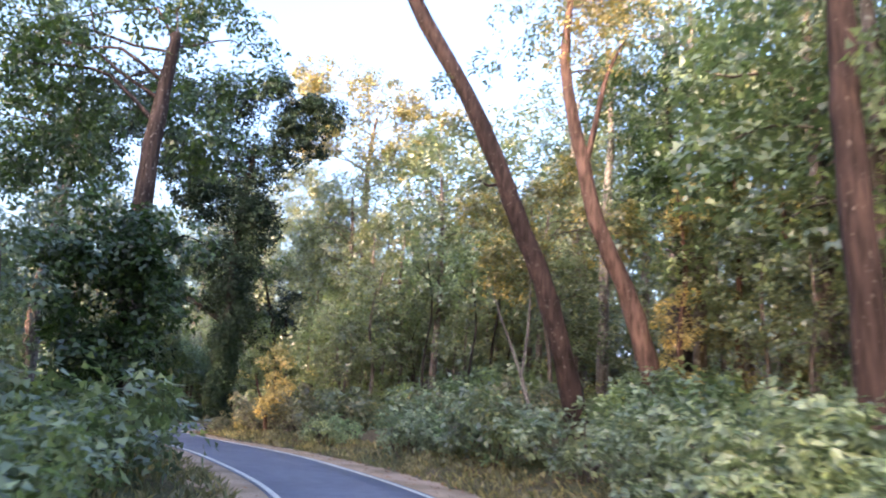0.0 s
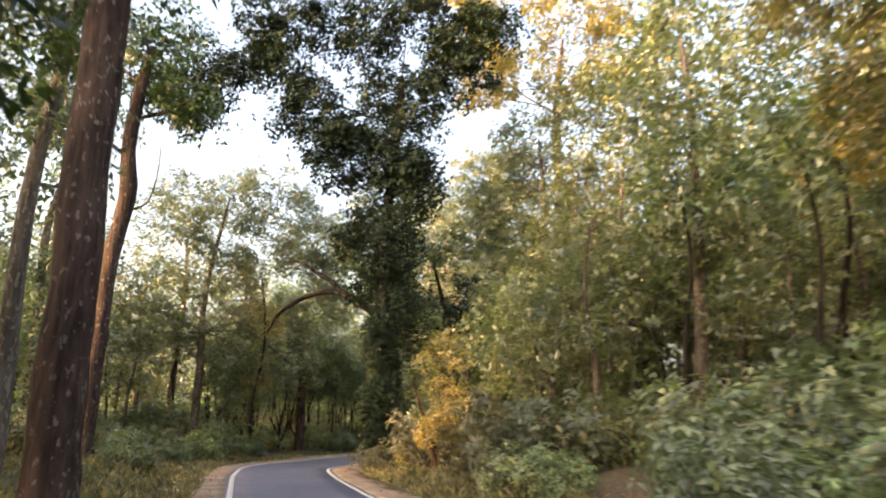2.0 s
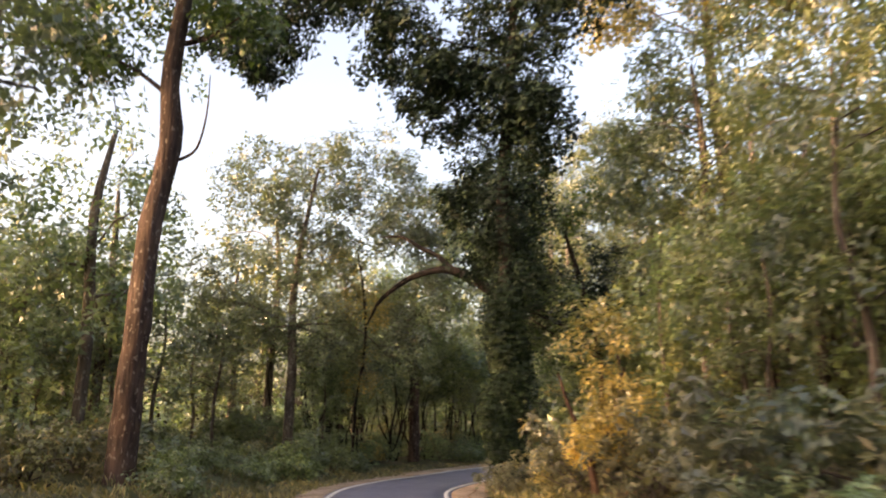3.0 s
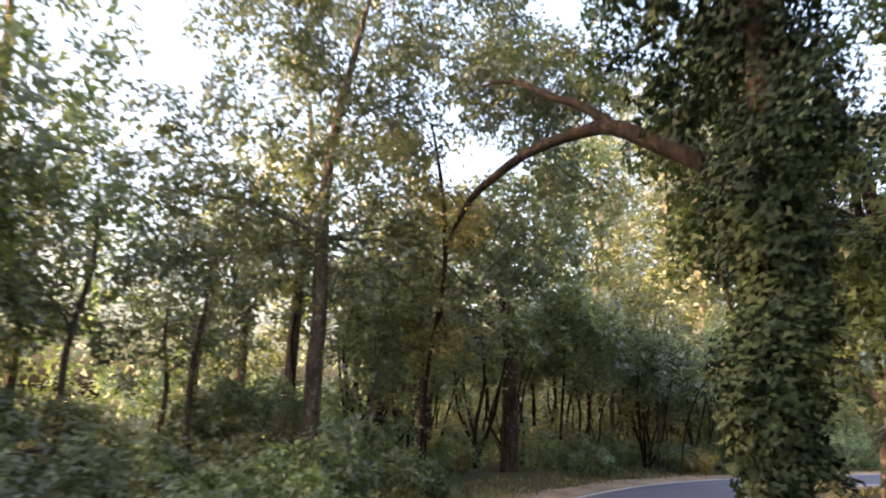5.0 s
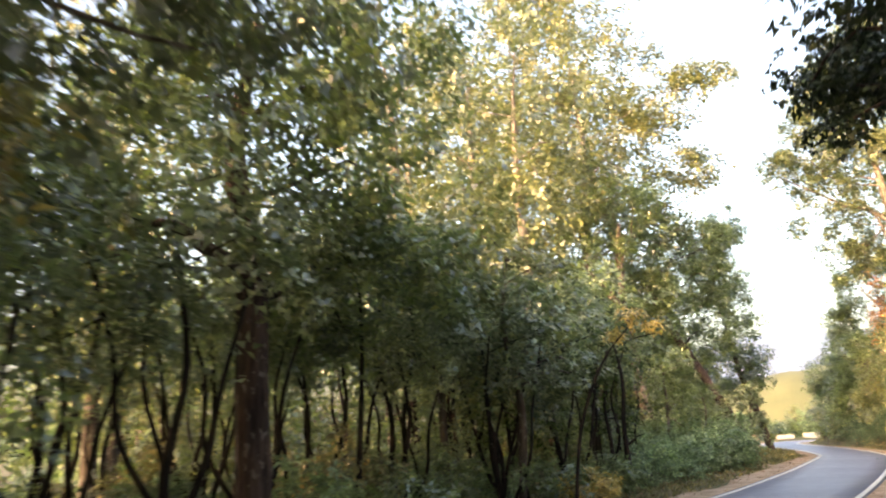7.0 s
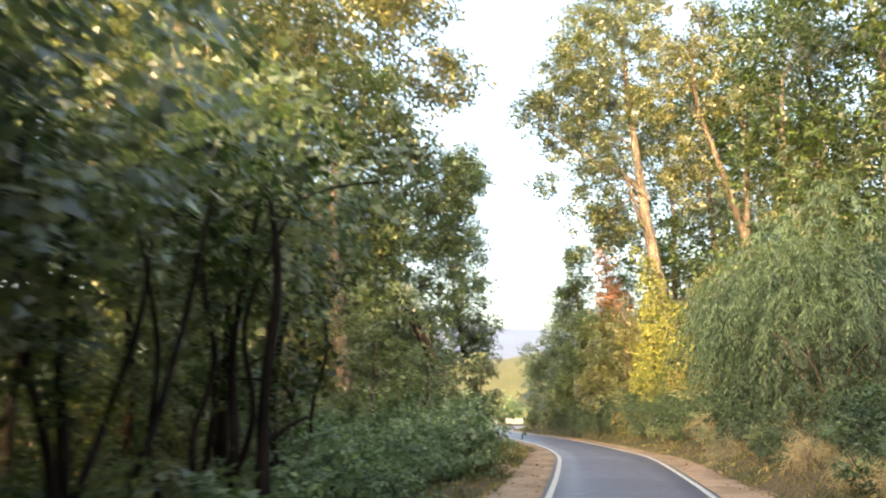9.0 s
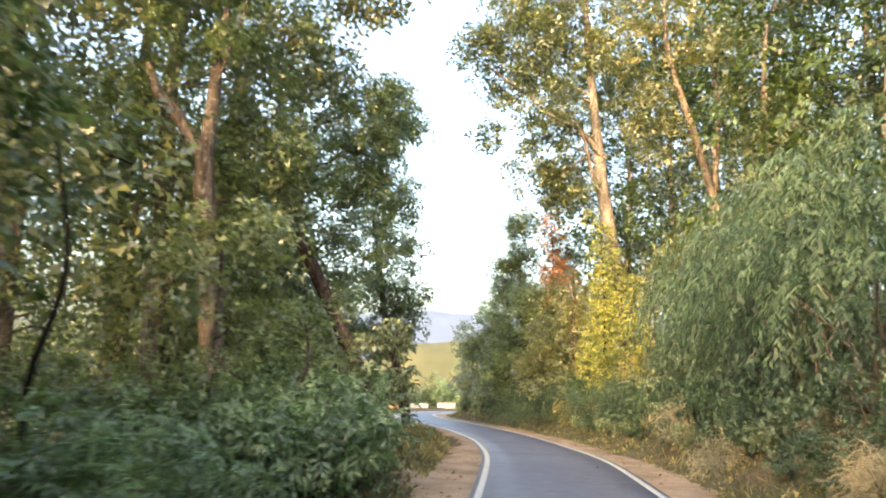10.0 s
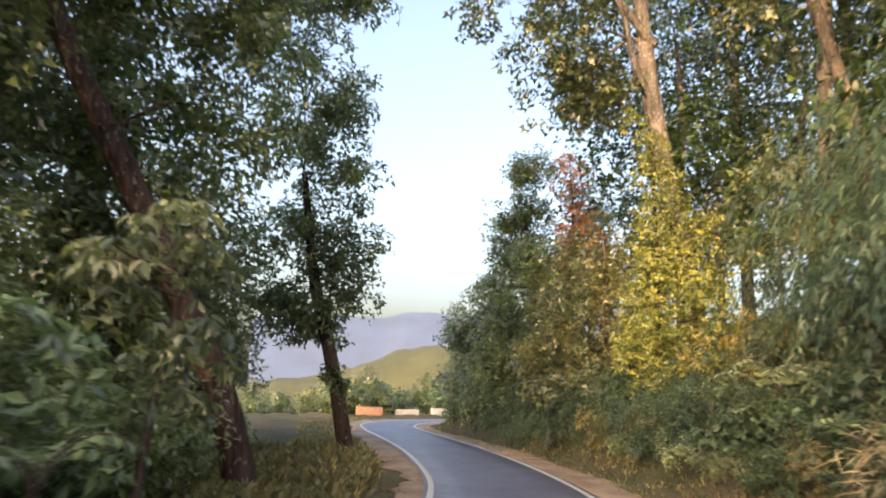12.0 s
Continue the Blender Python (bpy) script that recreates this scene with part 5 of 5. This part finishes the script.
plant(S_FRESH, scatter(14, 7.0, 11.5, 63, 86, R, -1, 1.5), R, 0.55, 0.9)
plant(S_SAGE, scatter(8, 8.0, 12.5, 63, 88, R, -1, 1.5), R, 0.7, 1.1)
plant(S_OLIVE, scatter(16, 13, 24, 56, 96, R, -1, 2.4), R, 1.2, 1.9)
plant(S_GREEN, scatter(12, 12, 22, 60, 96, R, -1, 2.4), R, 1.1, 1.7)
plant(T_SMALL2, scatter(6, 14, 22, 52, 92, R, -1, 2.4), R, 1.0, 1.5)
plant(S_THICK, [(-24.5, 95, 1.1), (-25.5, 99, 1.1), (-23.5, 91, 1.0), (-27, 96, 1.2), (-27, 91, 1.2), (-34, 44, 0.9), (-31, 47.5, 0.8)], R)
plant(S_GOLD, [(-22.4, 79.4, 0.8, 1.0), (-30.0, 68.0, 0.9)], R)
plant(T_SMALL, [(-27.9, 62.3, 0.9), (-28.6, 60.4, 0.9)], R)
plant(S_GREEN, [(-24.8, 52.2, 0.8), (-25.8, 54.6, 1.1), (-24.4, 49.6, 0.7)], R)
plant(S_FRESH, scatter(11, 5.0, 7.5, 84, 98, R, -1, 1.1), R, 0.6, 0.95)
plant(T_OLIVE, wood(6, -46, -34, 62, 108, R, gap=5.5), R, 1.0, 1.3)
plant(T_OLIVE, [(-35, 70, 0.9), (-37, 78, 1.0), (-40, 66, 1.1)], R)
# added down the slope to keep the low sun off the roadside trees
plant(T_BROAD, [(-40, 96, 1.4), (-44, 90, 1.5), (-48, 94, 1.5)], R)
plant(T_BROAD, [(-30, 88, 0.9), (-33, 95, 1.0), (-27, 100, 0.85), (-31, 106, 1.0), (-26, 110, 1.0)], R)
plant(T_SMALL2, [(-35, 47, 1.3), (-39, 45, 1.4), (-37, 42, 1.3), (-41, 50, 1.5), (-33, 50, 1.1)], R)
plant(T_OLIVE, [(-36, 65, 1.2), (-31.5, 66.5, 0.9)], R)
plant(T_AIRY, [(-27, 111, 1.5), (-20, 124, 1.4), (-25, 124, 1.7), (-30, 120, 1.8), (-26, 100, 1.4), (-30, 108, 1.6), (-34, 100, 1.7), (-36, 112, 1.9), (-20, 132, 1.5)], R)
plant(T_BROAD, [(-16, 124, 0.95), (-19.5, 121.5, 1.15), (-22, 118, 1.3), (-18, 130, 1.1), (-22, 126, 1.1), (-14.5, 128, 0.8), (-13.5, 136, 0.8), (-18, 138, 1.0), (-24, 121, 1.2)], R)
plant(S_BIG, scatter(12, 5.2, 8.0, 96, 108, R, -1, 1.2), R, 0.8, 1.2)
plant(S_BIG, scatter(6, 6.6, 10.0, 108, 118, R, -1, 1.2), R, 0.7, 1.0)
plant(S_FRESH, scatter(9, 6.2, 11, 96, 110, R, -1, 1.3), R, 0.9, 1.3)
plant(S_FRESH, scatter(6, 7.5, 12, 108, 124, R, -1, 1.4), R, 0.9, 1.3)
plant(S_THICK, scatter(12, 8, 14, 98, 128, R, -1, 1.8), R, 0.75, 1.1)
plant(T_SMALL, scatter(4, 9.0, 14, 112, 128, R, -1, 2.2), R, 0.8, 1.1)
plant(T_SMALL, [(-16.5, 104, 0.8), (-18.8, 101, 0.9), (-15.0, 109.5, 0.65)], R)
plant(T_SMALL, [(-24.5, 91, 1.2), (-25, 97, 1.2)], R)
plant(S_GOLD, [(-22.6, 80.6, 1.0)], R)

# right bank, last stretch
plant(S_FROND, [(-2.55, 100.9, 1.45, 1.6), (-1.25, 104.5, 1.4, 1.6), (0.95, 108.3, 1.45, 1.5), (2.55, 112.3, 1.4, 1.5), (4.15, 116.3, 1.45, 1.4), (1.55, 102.1, 1.6, 1.6), (3.55, 106.7, 1.6, 1.6), (5.75, 111.1, 1.6, 1.5), (7.15, 115.3, 1.5, 1.4), (6.4, 119.6, 1.2), (-3.45, 97.7, 1.3, 1.3), (0.6, 122.6, 0.6), (2.2, 129.0, 0.9), (1.6, 133.4, 0.9), (1.8, 137.6, 1.1), (1.4, 119.8, 0.8), (7.4, 122.6, 1.0, 1.2), (1.0, 125.4, 0.7), (0.4, 130.6, 0.7), (0.2, 135.6, 0.7)], R)
plant(S_COOL, scatter(16, 5.4, 8, 106, 142, R, 1, 1.4), R, 0.6, 1.1)
plant(S_COOL, scatter(22, 5.0, 7.4, 94, 122, R, 1, 1.1), R, 0.6, 0.95)
plant(S_DUSTY, scatter(12, 4.8, 6.6, 96, 150, R, 1, 1.4), R, 0.4, 0.65)
plant(S_OLIVE, scatter(22, 5.2, 13, 130, 166, R, 1, 1.6), R, 1.1, 2.0)
plant(S_COOL, scatter(16, 4.7, 7.5, 84, 99, R, 1, 1.1), R, 0.4, 0.8)
plant(S_DRY, scatter(5, 4.4, 5.6, 86, 100, R, 1, 1.5), R, 0.4, 0.6)
plant(S_OLIVE, scatter(8, 9, 14, 112, 128, R, 1, 1.8), R, 0.9, 1.4)
plant(S_COOL, scatter(12, 4.6, 6.5, 98, 132, R, 1, 1.1), R, 0.4, 0.65)
plant(S_SAGE, scatter(8, 4.4, 5.6, 100, 128, R, 1, 1.3), R, 0.35, 0.55)
plant(S_GREEN, scatter(12, 4.6, 9, 134, 166, R, 1, 1.6), R, 1.1, 1.9)
plant(T_SMALL, [(5.0, 161.0, 1.3), (3.4, 156, 1.0), (6.5, 157, 1.4), (3.6, 151, 1.0), (3.0, 146.5, 0.9)], R)
plant(S_DRY, [(-3.0, 106.4, 0.8), (-1.6, 109.0, 0.9), (-2.4, 107.8, 0.8), (-5.6, 101.0, 0.6), (-0.4, 113.2, 0.6)], R)
plant(S_GOLD, [(1.6, 124.2, 0.8), (6.6, 124.0, 1.3, 1.5), (0.8, 126.4, 1.0, 1.3), (5.4, 126.6, 1.3, 1.6)], R)
plant(T_SMALL2, [(9, 121, 1.2), (11, 126, 1.3), (8, 115, 1.0), (12, 117, 1.2), (6, 137, 1.0), (4, 141, 1.1), (10, 139, 1.1), (9, 131, 1.2), (13, 122, 1.3), (8.5, 126, 1.2), (11, 134, 1.4), (7, 142, 1.2)], R)
plant(T_AIRY, [(15, 122, 1.4), (18, 128, 1.55), (14, 114, 1.3), (20, 118, 1.45), (11, 138, 1.1), (16, 139, 1.3), (10, 106, 1.1), (15, 102, 1.2), (23, 124, 1.6), (12, 127, 1.35), (20, 134, 1.6), (17, 110, 1.3), (24, 112, 1.4), (10.5, 119, 1.15)], R)
plant(T_BROAD, [(13, 119, 1.1), (17, 124, 1.2), (14, 131, 1.1), (19, 114, 1.2), (21, 130, 1.2)], R)
plant(T_OLIVE, [(-6, 66, 1.1), (-11, 72, 1.0), (-8, 80, 1.0), (-4, 88, 1.0), (2, 95, 1.0), (-11.5, 64.5, 1.0), (6, 100, 1.0), (-2, 76, 1.2), (0, 84, 1.2)], R)
plant(T_SMALL, scatter(10, 6, 11, 62, 98, R, 1, 2.4), R, 0.9, 1.4)

# past the far bend
plant(S_GREEN, [(-9.0, 183.5, 1.9), (-6.0, 184, 2.0), (-3.2, 184, 2.0), (-0.4, 183.6, 2.1), (-11.5, 180, 1.9), (-14.5, 176, 1.9), (14, 188, 1.5), (-1.8, 186, 2.5), (-4.6, 186.5, 2.4), (2.0, 187.6, 2.2), (4.6, 189.0, 2.2)], R)
plant(S_FRESH, [(7.0, 190.2, 1.8), (9.2, 190.8, 2.0), (11.0, 190.4, 1.8)], R)
plant(T_SMALL2, [(-1.0, 188, 0.9), (6.5, 190, 0.8), (-13, 190, 0.9)], R)


# ---- roadside blocks at the far bend ----
def parapet(x, y, turn, material, label):
    bm = bmesh.new()
    bmesh.ops.create_cube(bm, size=1.0)
    bmesh.ops.scale(bm, vec=(2.8, 0.42, 0.85), verts=bm.verts)
    bmesh.ops.bevel(bm, geom=list(bm.edges), offset=0.05, segments=2, affect="EDGES")
    me = bpy.data.meshes.new("parapet_block")
    bm.to_mesh(me)
    bm.free()
    me.materials.append(material)
    ob = new("parapet_block", me)
    ob.matrix_world = Matrix.LocRotScale((x, y, ground_z(x, y) + 0.30), Euler((0, 0, turn)), (1, 1, 1))
    return tagged(ob, label, "parapet", "parapet blocks at the bend")


parapet(-1.4, 178.6, 0.2, OCHRE, "low orange and white painted masonry roadside block")
parapet(3.6, 184.4, 0.3, WHITEWASH, "low whitewashed masonry roadside block")
parapet(8.0, 186.4, 0.3, WHITEWASH, "low whitewashed masonry roadside block")


# ---- far country ----
def ridge(name, dist, ang_lo, ang_hi, low, profile, material, seed, label):
    """A far hill as a slope that rises to a ridge, seen from the road's end."""
    rng = np.random.default_rng(seed)
    n, m = 160, 14
    a = np.radians(np.linspace(ang_lo, ang_hi, n))
    k = np.linspace(0, 1, m)
    top = np.interp(np.linspace(0, 1, n), *zip(*profile))
    top = top + np.convolve(rng.normal(size=n + 10), np.ones(7) / 7, "same")[5 : 5 + n] * np.ptp(top) * 0.06
    rr = dist * (1 + 0.35 * k[None, :]) + 0 * a[:, None]
    px, py = -10 + np.sin(a)[:, None] * rr, 100 + np.cos(a)[:, None] * rr
    pz = low + (top[:, None] - low) * np.sin(k[None, :] * np.pi / 2) + rng.normal(size=(n, m)) * np.ptp(top) * 0.004
    i = (np.arange(n - 1)[:, None] * m + np.arange(m - 1)).ravel()
    ob = new(name, mesh_from(name, np.stack([px.ravel(), py.ravel(), pz.ravel()], 1), np.stack([i, i + m, i + m + 1, i + 1], 1), material, True))
    return tagged(ob, label, "hill", kind="structure")


ridge("backdrop_hill", 420, -4, 34, -40, [(0, 4), (0.16, 13), (0.237, 20), (0.39, 37), (0.6, 50), (1, 55)], HILL, 5, "sunlit dry-grass hillside in the distance")
# the mountains' air haze is put into their glowing colour
ridge("backdrop_mountains", 2600, -2, 30, -60, [(0, 320), (0.19, 335), (0.31, 345), (0.36, 372), (0.42, 378), (0.5, 360), (1, 330)], HAZE, 6, "mountain range with blue haze painted in as glow")


def far_woods(name, seed, n, u_lo, u_hi, y_lo, y_hi, side, low, high, material, label, per=180, leaf=0.6):
    """Woods too far off to tell one tree from the next: leaf clumps over the slope."""
    rng = np.random.default_rng(seed)
    spots = []
    while len(spots) < n:
        i = rng.integers(len(LINE))
        if y_lo < LINE[i, 1] < y_hi and LINE[i, 0] < 5:
            x, y = LINE[i] + RIGHT[i] * side * rng.uniform(u_lo, u_hi)
            if abs(float(beside([x], [y])[0][0])) > u_lo - 3:
                spots.append((x, y, ground_z(x, y) + rng.uniform(low, high)))
    v = leaves(rng, spots, rng.uniform(1.8, 3.2, n), int(per * 0.8), leaf * 1.1, leaf * 0.6, 0.25, 0.5, 0.4, 0.9, 3)
    return tagged(new(name, leaf_mesh(name, [v], material, 3)), label, "woods", kind="stuff")


far_woods("far_woods", 81, 100, 34, 62, -10, 60, 1, 0.5, 11, OLIVE, "olive-green woods covering the far hillside")
far_woods("far_woods", 91, 90, 22, 44, 26, 84, 1, 1.0, 15, OLIVE, "olive-green woods closing the bank behind", 190, 0.45)
far_woods("far_woods", 82, 90, 26, 50, 60, 140, 1, 0.5, 11, OLIVE, "olive-green woods covering the far hillside")
far_woods("far_woods", 85, 250, 16, 34, 4, 62, 1, 1.0, 21, OLIVE, "olive-green woods closing the bank behind", 200, 0.42)
far_woods("far_woods", 87, 130, 10, 30, 112, 150, -1, 3.0, 19, GREEN, "green woods beyond the road's outer edge", 200, 0.40)
far_woods("far_woods", 89, 150, 13, 36, 104, 124, -1, 18.0, 42, PALEGOLD, "pale golden-green treetops beyond the bend", 200, 0.36)
far_woods("far_woods", 88, 130, 11, 34, 88, 112, -1, 5.0, 27, OLIVE, "olive-green woods on the slope below the road", 200, 0.40)
far_woods("far_woods", 86, 420, 11, 28, 104, 152, 1, 4.0, 32, DEEP, "olive-green woods closing the bank behind", 200, 0.42)
far_woods("far_woods", 84, 280, 23, 46, 24, 112, -1, 0.3, 5.0, GREEN, "green woods on the slope below the road", 190, 0.42)
far_woods("far_woods", 90, 210, 20, 42, 36, 94, -1, 0.5, 10.5, GREEN, "green woods on the slope below the road", 190, 0.42)
far_woods("far_woods", 83, 130, 44, 95, 0, 130, -1, 0.0, 14, GREEN, "green woods covering the falling valley side")

# ---- grass and fallen leaves along the verges ----
def verge_blades(name, seed, n, u_lo, u_hi, y_lo, y_hi, side, material, length, width, label):
    rng = np.random.default_rng(seed)
    ok = np.flatnonzero((LINE[:, 1] > y_lo) & (LINE[:, 1] < y_hi) & (LINE[:, 0] < 5))
    i = rng.choice(ok, n)
    u = side * (u_lo + (u_hi - u_lo) * rng.random(n) ** 1.3)
    xy = LINE[i] + WAY[i] * rng.uniform(-0.3, 0.3, (n, 1)) + RIGHT[i] * u[:, None]
    tuft = np.sin(xy[:, 0] * 1.7 + 2 * np.sin(xy[:, 1] * 0.9)) * np.sin(xy[:, 1] * 1.3) + rng.normal(size=n) * 0.5
    xy = xy[tuft > -0.35]
    n = len(xy)
    z = land(xy[:, 0], xy[:, 1]) - 0.06
    p = np.column_stack([xy, z])
    lean = unit(np.column_stack([rng.normal(size=(n, 2)) * 0.55, np.ones(n)]))
    side_v = unit(np.cross(lean, rng.normal(size=(n, 3))))
    ln = length * (0.4 + 0.9 * rng.random((n, 1)))
    wd = width * (0.6 + 0.8 * rng.random((n, 1)))
    bend = unit(lean + np.column_stack([rng.normal(size=(n, 2)) * 0.6, -0.3 * np.ones(n)]))
    v = np.stack([p - side_v * wd * 0.5, p + side_v * wd * 0.5, p + lean * ln * 0.6 + side_v * wd * 0.4, p + lean * ln * 0.6 + bend * ln * 0.5 - side_v * wd * 0.1], 1).reshape(-1, 3)
    ob = new(name, mesh_from(name, v, quads(v), material))
    return tagged(ob, label, "grass", kind="stuff")


def litter(name, seed, n, u_lo, u_hi, y_lo, y_hi, side, label):
    rng = np.random.default_rng(seed)
    ok = np.flatnonzero((LINE[:, 1] > y_lo) & (LINE[:, 1] < y_hi) & (LINE[:, 0] < 5))
    i = rng.choice(ok, n)
    u = side * (u_lo + (u_hi - u_lo) * rng.random(n) ** 0.8)
    xy = LINE[i] + WAY[i] * rng.uniform(-0.3, 0.3, (n, 1)) + RIGHT[i] * u[:, None]
    z = np.maximum(land(xy[:, 0], xy[:, 1]) - 0.04, road_z(xy[:, 1]) + 0.018) + 0.01
    p = np.column_stack([xy, z])
    a = rng.random(n) * 6.283
    ax = np.column_stack([np.cos(a), np.sin(a), rng.normal(size=n) * 0.25])
    sd = np.column_stack([-np.sin(a), np.cos(a), rng.normal(size=n) * 0.25])
    ln = 0.12 * (0.6 + 0.8 * rng.random((n, 1)))
    v = np.stack([p, p + ax * ln * 0.5 + sd * ln * 0.3 + (0, 0, 0.012), p + ax * ln, p + ax * ln * 0.5 - sd * ln * 0.3 + (0, 0, 0.012)], 1).reshape(-1, 3)
    return tagged(new(name, mesh_from(name, v, quads(v), LITTER)), label, "fallen leaves", kind="stuff")


verge_blades("verge_grass", 61, 20000, 3.0, 9.0, 8, 62, -1, GRASS, 0.30, 0.022, "thin green and straw grass on the verge")
verge_blades("verge_grass", 62, 12000, 3.6, 6.0, 10, 62, 1, GRASS, 0.32, 0.022, "thin green and straw grass on the verge")
verge_blades("verge_grass", 63, 15000, 3.4, 6.5, 62, 168, -1, GRASS, 0.22, 0.022, "thin green and straw grass on the verge")
verge_blades("verge_grass", 64, 16000, 3.3, 6.0, 62, 168, 1, GRASS, 0.20, 0.022, "thin green and straw grass on the verge")
verge_blades("verge_grass", 68, 9000, 3.6, 10.0, 102, 134, -1, GRASS, 0.42, 0.024, "long green and straw grass under the trees")
litter("fallen_leaves", 65, 2600, 2.3, 7, 14, 62, 1, "reddish-brown fallen leaves on the shoulder")
litter("fallen_leaves", 66, 1300, 2.3, 6, 70, 140, 1, "reddish-brown fallen leaves on the shoulder")
litter("fallen_leaves", 67, 2200, 2.3, 6, 14, 130, -1, "reddish-brown fallen leaves on the shoulder")
